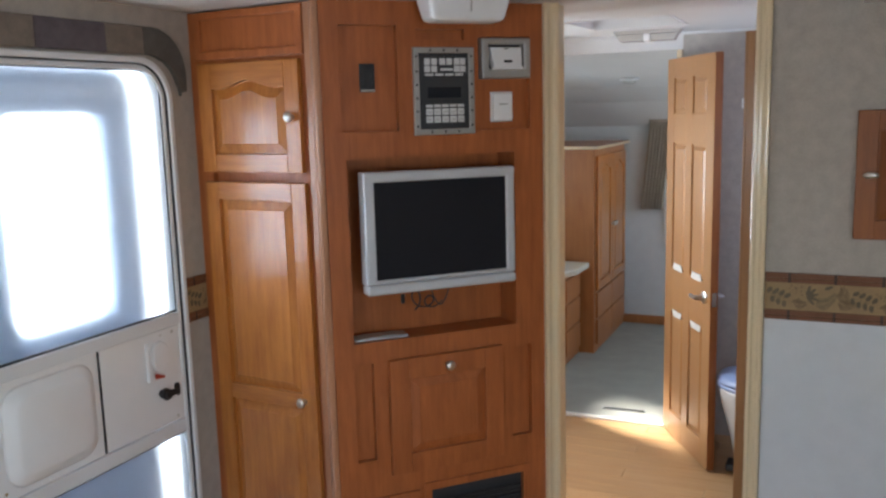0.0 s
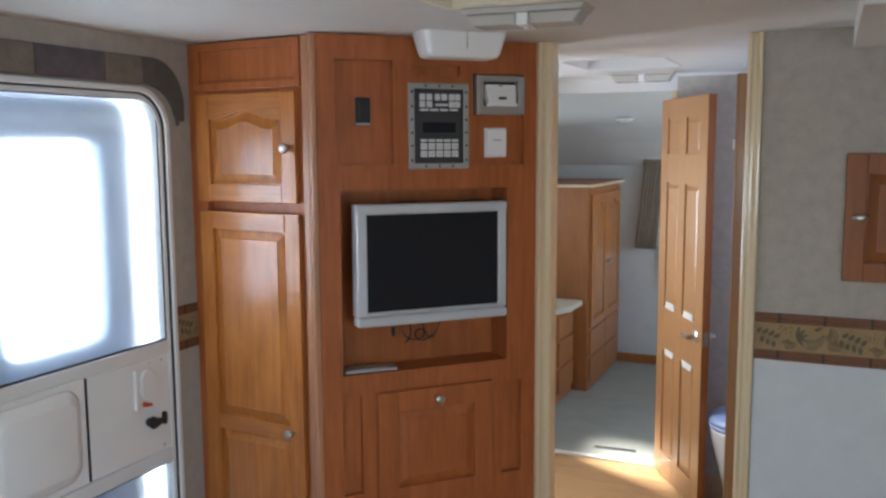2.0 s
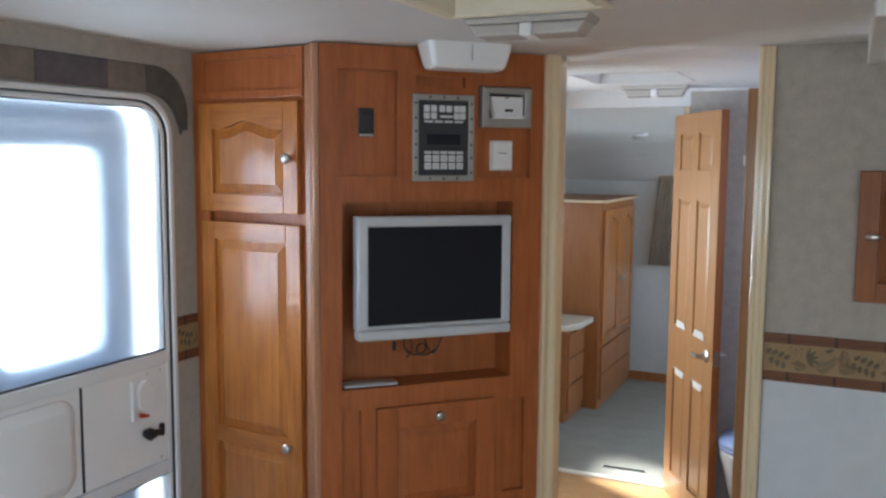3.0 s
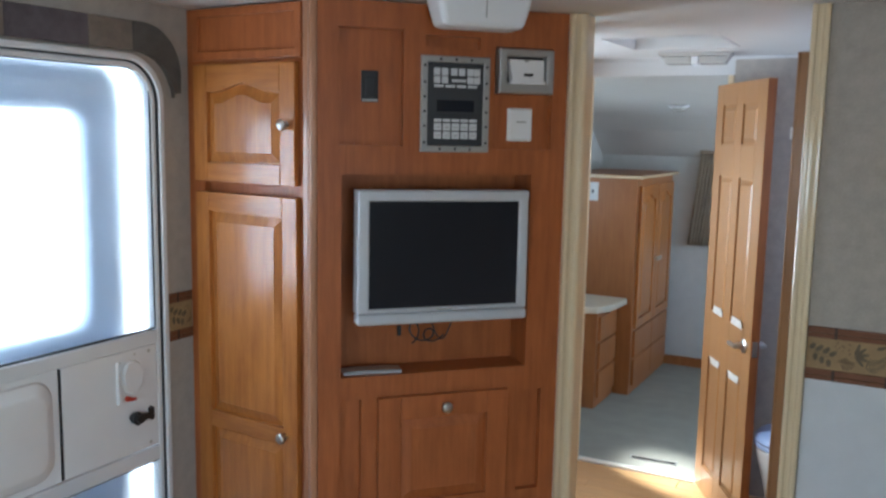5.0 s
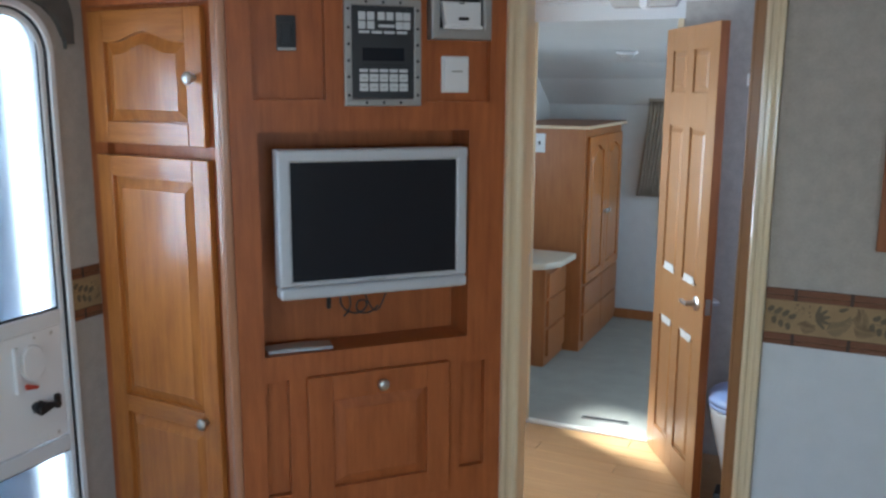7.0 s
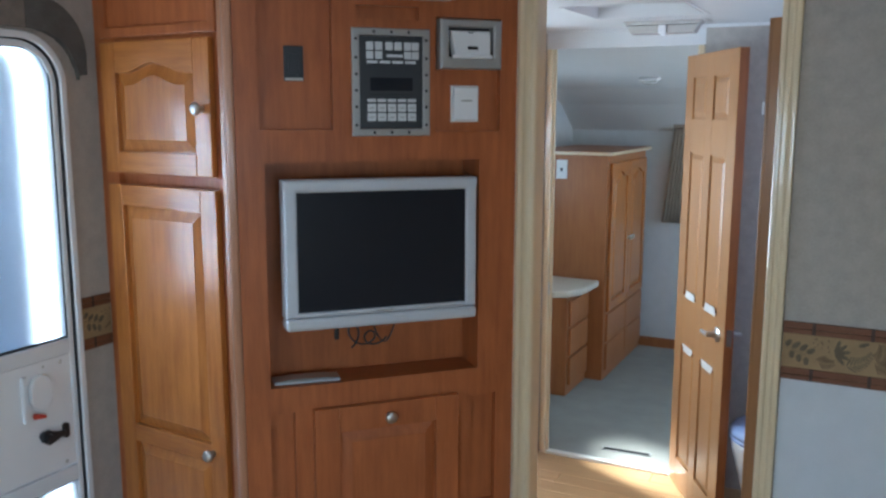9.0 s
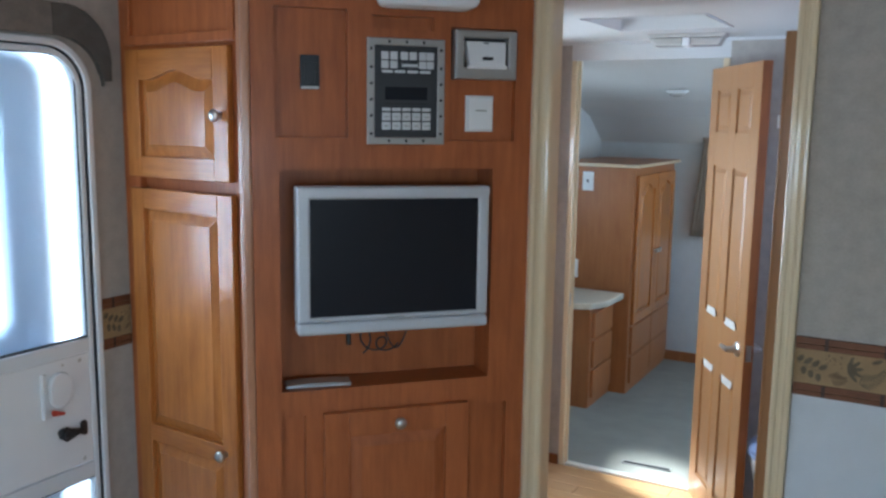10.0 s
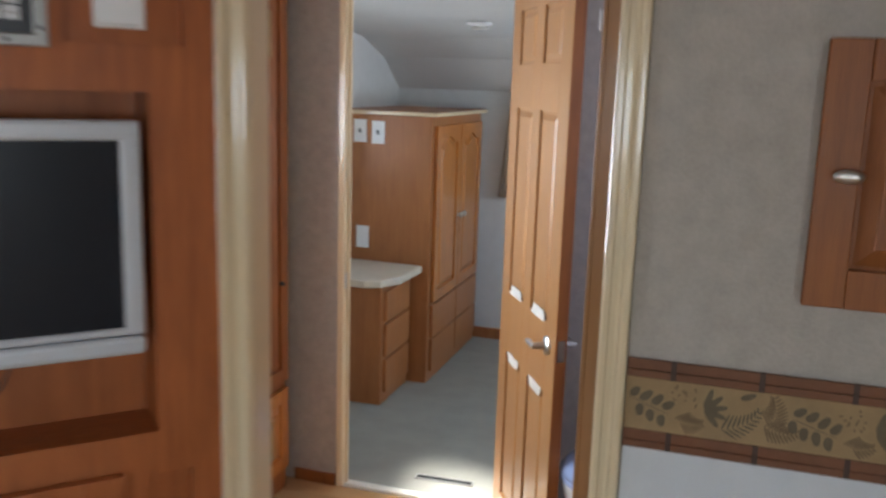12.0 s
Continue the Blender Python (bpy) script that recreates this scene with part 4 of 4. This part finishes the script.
def wall_cupboard():
    t = thing("wall_cupboard", pose(0, PART_Y, 0), "small dark oak wall cupboard with a raised panel door", "cupboard")
    part("body", box(0.145, -0.004, 1.225, 0.53, -0.0005, 1.578), DARK_OAK, t)
    panel_door("door", t, 0.134, 1.216, 0.54, 1.588, y=-0.0045, thick=0.02, stile=0.056, mats=(DARK_OAK, DARK_OAK))
    part("knob", lathe([(0.006, -0.025), (0.005, -0.034), (0.010, -0.040), (0.011, -0.045), (0.006, -0.049)], at=(0, 0, 0), n=16), CHROME, t, "oval nickel knob", pose(0.174, 0, 1.404) @ Matrix.Diagonal((1.9, 1, 0.9, 1)), True)


wall_cupboard()

# ---- hall ----


def frustum(x0, z0, x1, z1, inset, back, front):
    """A raised field with sloping borders."""
    bm = bmesh.new()
    lo = [bm.verts.new((x, back, z)) for x, z in ((x0, z0), (x1, z0), (x1, z1), (x0, z1))]
    hi = [bm.verts.new((x, front, z)) for x, z in ((x0 + inset, z0 + inset), (x1 - inset, z0 + inset), (x1 - inset, z1 - inset), (x0 + inset, z1 - inset))]
    bm.faces.new(lo)
    bm.faces.new(hi)
    for i in range(4):
        k = (i + 1) % 4
        bm.faces.new((lo[i], lo[k], hi[k], hi[i]))
    return bm


def six_panel_door(name, m, w, h, mat, label, thick=0.035, hinge_far=True):
    """An open passage door; local x from its free edge, -y is the face seen."""
    t = thing(name, m, label, "door", kind="structure")
    slab = part("slab", box(0, 0.008, 0.012, w, thick - 0.008, h), mat, t)
    st = w * 0.15
    mid = w * 0.13
    xs = (st, (w - mid) / 2), ((w + mid) / 2, w - st)
    rows = ((0.13, 0.635), (0.85, 1.44), (1.575, h - 0.09)) if h > 1.7 else ((0.13, 0.6),)
    for y0, y1 in ((0.0, 0.0078), (thick - 0.0078, thick)):
        for a, b in ((0.0, st), (w - st, w), ((w - mid) / 2, (w + mid) / 2)):
            part("stile", box(a, y0, 0.012, b, y1, h, 0.0012, 1), mat, slab)
        z = 0.012
        for r0, r1 in (*rows, (h, h)):
            for a, b in xs:
                part("rail", box(a + 0.0003, y0, z, b - 0.0003, y1, r0, 0.0012, 1), mat, slab)
            z = r1
        for r0, r1 in rows:
            for a, b in xs:
                yy = (0.0015, 0.0079) if y0 == 0 else (thick - 0.0079, thick - 0.0015)
                part("raised_panel", frustum(a + 0.010, r0 + 0.010, b - 0.010, r1 - 0.010, 0.016, *(yy if y0 else yy[::-1])), mat, slab)
    return t


BD = Vector((-0.350, 3.750, 0))
BD_ANGLE = 119.6
BDM = pose(BD.x, BD.y, 0, 0, 0, BD_ANGLE)
bdoor = six_panel_door("door_bedroom", BDM, 0.552, 1.826, HALL_OAK, "honey-oak panelled bedroom door standing open into the hall")


def lever(parent, x, z, y, out, toward):
    """A nickel rose with a short lever; out is +1 or -1 along y."""
    rose = part("rose", lathe([(0.028, y), (0.028, y + out * 0.006), (0.022, y + out * 0.010), (0.011, y + out * 0.012), (0.011, y + out * 0.040)], at=(x, 0, z), n=18), CHROME, parent, "brushed nickel rose", smooth=False)
    a, b = sorted((x - toward * 0.012, x + toward * 0.058))
    part("lever", box(a, min(y + out * 0.036, y + out * 0.052), z - 0.008, b, max(y + out * 0.036, y + out * 0.052), z + 0.008, 0.006, 3), CHROME, rose, "nickel lever handle")


lever(bdoor, 0.062, 0.785, 0.035, 1, 1)
lever(bdoor, 0.062, 0.785, 0.0, -1, 1)
part("edge_band", box(-0.0014, 0.001, 0.014, -0.0002, 0.034, 1.824), DARK_OAK, bdoor, "dark stained door edge")
part("latch_plate", box(-0.003, 0.008, 0.755, -0.0015, 0.027, 0.815), CHROME, bdoor, "nickel latch plate")
# window reflections on the panel end bevels, laid on as pale strips
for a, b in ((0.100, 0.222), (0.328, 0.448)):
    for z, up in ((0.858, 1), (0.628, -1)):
        part("glint_strip", prism([(a, z - 0.016), (a + 0.012, z + 0.016 * up), (b - 0.012, z + 0.016 * up), (b, z - 0.016)] if up > 0 else [(a + 0.012, z - 0.014), (a, z + 0.016), (b, z + 0.016), (b - 0.012, z - 0.014)], 0.0353, 0.0362), BEVEL_GLINT, bdoor, "white painted glint on panel end bevel")

# bathroom door, folded back along the hall end of the border wall
sdoor = six_panel_door("door_bath", pose(-0.152, 2.845, 0, 0, 0, 88), 0.56, 1.835, HALL_OAK, "oak bathroom door folded back beside the cream trim")
part("door_knob", lathe([(0.012, 0.035), (0.009, 0.045), (0.014, 0.056), (0.012, 0.066), (0.005, 0.068)], at=(0.45, 0, 0.85), n=16), CHROME, sdoor, "small nickel knob", smooth=True)
part("catch", box(0.004, 0.0352, 1.60, 0.022, 0.042, 1.632, 0.002), WHITE, sdoor, "white roller catch")

# white closet door edge and the hall cabinet
wd = thing("door_closet", pose(-0.868, 2.985, 0, 0, 0, 150), "white-edged hall closet door folded open behind the cabinet", "door", kind="structure")
part("slab", box(0, -0.013, 0.0, 0.46, 0.013, CEIL - 0.03, 0.003), WHITE, wd)
part("hinge", lathe([(0.006, 0.70), (0.006, 0.79)], "z", 12, (-0.004, -0.014, 0)), BRASS, wd, "tarnished brass hinge")
part("hinge", lathe([(0.006, 1.55), (0.006, 1.64)], "z", 12, (-0.004, -0.014, 0)), BRASS, wd, "tarnished brass hinge")


def hall_cabinet():
    t = thing("hall_cabinet", pose(-1.44, 3.86, 0, 0, 0, 90), "tall dark oak linen cabinet built into the hall", "cabinet")
    w = 0.288
    part("body", box(0, 0.0, 0, w, 0.385, CEIL - 0.004), DARK_OAK, t)
    d = panel_door("upper_door", t, 0.012, 0.43, w - 0.01, 1.86, y=-0.0005, stile=0.05, mats=(DARK_OAK, DARK_OAK))
    part("knob", lathe([(0.006, -0.02), (0.009, -0.032), (0.006, -0.038)], at=(w - 0.07, 0, 0.80), n=12), BLACK, d, "black knob")
    panel_door("lower_door", t, 0.012, 0.09, w - 0.01, 0.40, y=-0.0005, stile=0.05, mats=(OAK, OAK_RAIL))


hall_cabinet()
setting("baseboard", box(-1.437, BATH_Y - 0.012, -0.001, DW0 - 0.028, BATH_Y - 0.0005, 0.045, 0.003), DARK_OAK, "low brown baseboard of the hall partition", "baseboard")


def toilet():
    t = thing("toilet", pose(-0.012, 3.80, 0, 0, 0, 90), "cream porcelain trailer toilet with a closed blue lid", "toilet")

    def oval(z, a, b, cy, n=28):
        return [(a * math.cos(2 * math.pi * i / n), cy + b * math.sin(2 * math.pi * i / n), z) for i in range(n)]

    def loft(loops):
        bm = bmesh.new()
        rows = [[bm.verts.new(p) for p in lp] for lp in loops]
        for p, q in zip(rows, rows[1:]):
            for i in range(len(p)):
                bm.faces.new((p[i], p[(i + 1) % len(p)], q[(i + 1) % len(q)], q[i]))
        bm.faces.new(rows[0])
        bm.faces.new(rows[-1])
        return bm

    part("bowl", loft([oval(0.0, 0.13, 0.19, 0.05), oval(0.04, 0.135, 0.20, 0.05), oval(0.06, 0.140, 0.195, 0.06), oval(0.2, 0.150, 0.205, 0.08), oval(0.31, 0.165, 0.225, 0.09), oval(0.385, 0.18, 0.245, 0.09), oval(0.40, 0.175, 0.24, 0.09)]), PORCELAIN, t, smooth=True)
    part("seat", loft([oval(0.402, 0.182, 0.247, 0.09), oval(0.408, 0.187, 0.252, 0.09), oval(0.420, 0.185, 0.25, 0.09)]), BLUE, t, "blue plastic seat", smooth=True)
    part("lid", loft([oval(0.4215, 0.187, 0.252, 0.09), oval(0.434, 0.187, 0.252, 0.09), oval(0.455, 0.175, 0.235, 0.09), oval(0.468, 0.14, 0.19, 0.09), oval(0.472, 0.06, 0.10, 0.09)]), BLUE, t, "blue domed lid", smooth=True)
    part("pedal", box(-0.05, 0.21, 0.015, 0.05, 0.29, 0.045, 0.008), BLACK, t, "black flush pedal")
    part("flange", box(-0.15, -0.14, 0.0, 0.15, 0.02, 0.36, 0.03), PORCELAIN, t)


toilet()

# ---- bedroom ----


def wardrobe():
    x1 = -1.313
    t = thing("wardrobe", pose(x1, 5.40, 0, 0, 0, 90), "honey-oak wardrobe with two tall arched doors and drawers below", "wardrobe")
    w, d, h = 0.88, 0.51, 1.345
    part("body", box(0, 0.0, 0.0, w, d, h, 0.002), BED_OAK, t)
    part("top", box(-0.02, -0.03, h + 0.0005, w + 0.02, d, h + 0.022, 0.008), BED_OAK, t)
    part("top_edging", box(-0.0205, -0.034, h + 0.002, w + 0.02, -0.0305, h + 0.020, 0.0015), CREAM, t, "cream top edging")
    part("top_edging", box(-0.0245, -0.034, h + 0.002, -0.021, d, h + 0.020, 0.0015), CREAM, t, "cream top edging")
    for a, b, kx in ((0.035, 0.432, 0.405), (0.442, 0.840, 0.468)):
        panel_door("door", t, a, 0.42, b, 1.30, y=-0.0005, rise=0.035, knob_at=(kx, 0.82))
        for z0, z1 in ((0.235, 0.405), (0.06, 0.225)):
            part("drawer_front", box(a, -0.018, z0, b, -0.0005, z1, 0.004), BED_OAK, t)
    for x, z in ((0.10, 1.26), (0.19, 1.265)):
        pl = tagged(part("switch_plate", box(-0.034, -0.006, -0.056, 0.034, -0.0005, 0.056, 0.002), WHITE, None, "", pose(x1 - 0.278 - 0.095 * (x > 0.15), 5.40, z)), "white switch plate on the wardrobe side", "switch", "bedroom switches")
        part("toggle", box(-0.005, -0.014, -0.010, 0.005, -0.0063, 0.010, 0.001), DARKGREY, pl)
    ot = tagged(part("outlet", box(-0.034, -0.006, -0.056, 0.034, -0.0005, 0.056, 0.002), WHITE, None, "", pose(-1.668, 5.40, 0.735)), "white power outlet above the counter", "outlet")
    for z in (-0.022, 0.022):
        part("socket", box(-0.014, -0.0075, z - 0.014, 0.014, -0.0063, z + 0.014, 0.002), WHITE, ot)


wardrobe()


def vanity():
    t = thing("vanity", pose(0, 0, 0), "low oak drawer unit beside the wardrobe", "drawer unit")
    x1, y0, y1 = -1.415, 5.03, 5.397
    part("body", box(LX + 0.01, y0, 0.0, x1, y1, 0.582, 0.002), BED_OAK, t)
    for z0, z1 in ((0.405, 0.55), (0.235, 0.39), (0.06, 0.22)):
        part("drawer", box(x1 + 0.0005, y0 + 0.03, z0, x1 + 0.018, y1 - 0.02, z1, 0.004), BED_OAK, t)
    c = thing("counter", pose(0, 0, 0.5825), "speckled cream laminate counter with a clipped corner", "counter")
    bm = bmesh.new()
    pts = [(LX + 0.003, 4.975), (-1.47, 4.955), (-1.40, 4.99), (-1.345, 5.10), (-1.338, 5.377), (LX + 0.003, 5.395)]
    lo = [bm.verts.new((x, y, 0)) for x, y in pts]
    hi = [bm.verts.new((x, y, 0.036)) for x, y in pts]
    bm.faces.new(lo[::-1])
    bm.faces.new(hi)
    for i in range(len(pts)):
        k = (i + 1) % len(pts)
        bm.faces.new((lo[i], lo[k], hi[k], hi[i]))
    bmesh.ops.bevel(bm, geom=[e for e in bm.edges], offset=0.006, segments=2, affect="EDGES", profile=0.5)
    part("top", bm, STONE, c)


vanity()
setting("baseboard_bedroom", box(-1.33, FRONT - 0.014, 0.004, BEDX, FRONT - 0.0005, 0.07, 0.004), BED_OAK, "oak baseboard of the bedroom front wall", "baseboard")


def curtain():
    t = thing("curtain", pose(0, FRONT - 0.055, 0), "short brown pleated curtain beside the bedroom window", "curtain")
    bm = bmesh.new()
    n = 60
    rows = []
    for k in range(11):
        s = k / 10
        a, b = -1.125 - 0.06 * s, -0.955 - 0.075 * s
        rows.append([bm.verts.new((a + (b - a) * i / n, 0.014 * math.sin(i * 0.75) * (0.6 + 0.4 * s) + 0.004 * math.sin(i * 2.1 + 3 * s), 1.50 - 0.63 * s)) for i in range(n + 1)])
    for a, b in zip(rows, rows[1:]):
        for i in range(n):
            bm.faces.new((a[i], a[i + 1], b[i + 1], b[i]))
    r = bmesh.ops.extrude_face_region(bm, geom=bm.faces[:])
    bmesh.ops.translate(bm, verts=[v for v in r["geom"] if isinstance(v, bmesh.types.BMVert)], vec=(0, 0.006, 0))
    part("cloth", bm, CURTAIN, t, smooth=True)
    part("heading", box(-1.13, -0.012, 1.495, -0.95, 0.016, 1.515, 0.003), CURTAIN, t)


curtain()


def blind_window():
    t = thing("window_front", pose(-1.02, FRONT, 0), "small bedroom window behind a lowered white blind", "window", kind="structure")
    part("frame", ring(rrect(0.0, 0.62, 0.62, 1.30, 0.02), rrect(0.025, 0.645, 0.595, 1.275, 0.015), -0.02, -0.0005, 0.003), WHITE, t)
    for i in range(30):
        part("slat", box(0.028, -0.016, 0.65 + i * 0.0205, 0.592, -0.004, 0.6515 + i * 0.0205), WHITE, t, m=Matrix())
    part("backing", box(0.026, -0.003, 0.646, 0.594, -0.001, 1.274), WHITE, t)


blind_window()


def bed_lamp():
    t = thing("bedroom_ceiling_light", pose(-1.07, 5.30, 1.782, 6, 0, 0), "small white round ceiling light in the bedroom", "ceiling lamp")
    part("base", lathe([(0.06, 0.002), (0.06, -0.010), (0.045, -0.016)], "z", 20), WHITE, t)
    part("lens", lathe([(0.042, -0.0165), (0.036, -0.030), (0.015, -0.036)], "z", 20), LENS, t, smooth=True)


bed_lamp()


def floor_register():
    t = thing("floor_register", pose(-0.892, 4.40, 0.0045, 0, 0, 3), "narrow brown metal floor register set in the carpet", "register")
    part("frame", ring([(0.115, 0.019), (-0.115, 0.019), (-0.115, -0.019), (0.115, -0.019)], [(0.108, 0.012), (-0.108, 0.012), (-0.108, -0.012), (0.108, -0.012)], -0.004, 0.0, 0.001), PEWTER, t, m=pose(0, 0, 0, -90, 0, 0))
    part("well", box(-0.108, -0.012, 0.0003, 0.108, 0.012, 0.001), BLACK, t)
    for i in range(2):
        part("slat", box(-0.107, -0.005 + i * 0.008, 0.0011, 0.107, -0.003 + i * 0.008, 0.0035), DARKGREY, t)


floor_register()
planks()
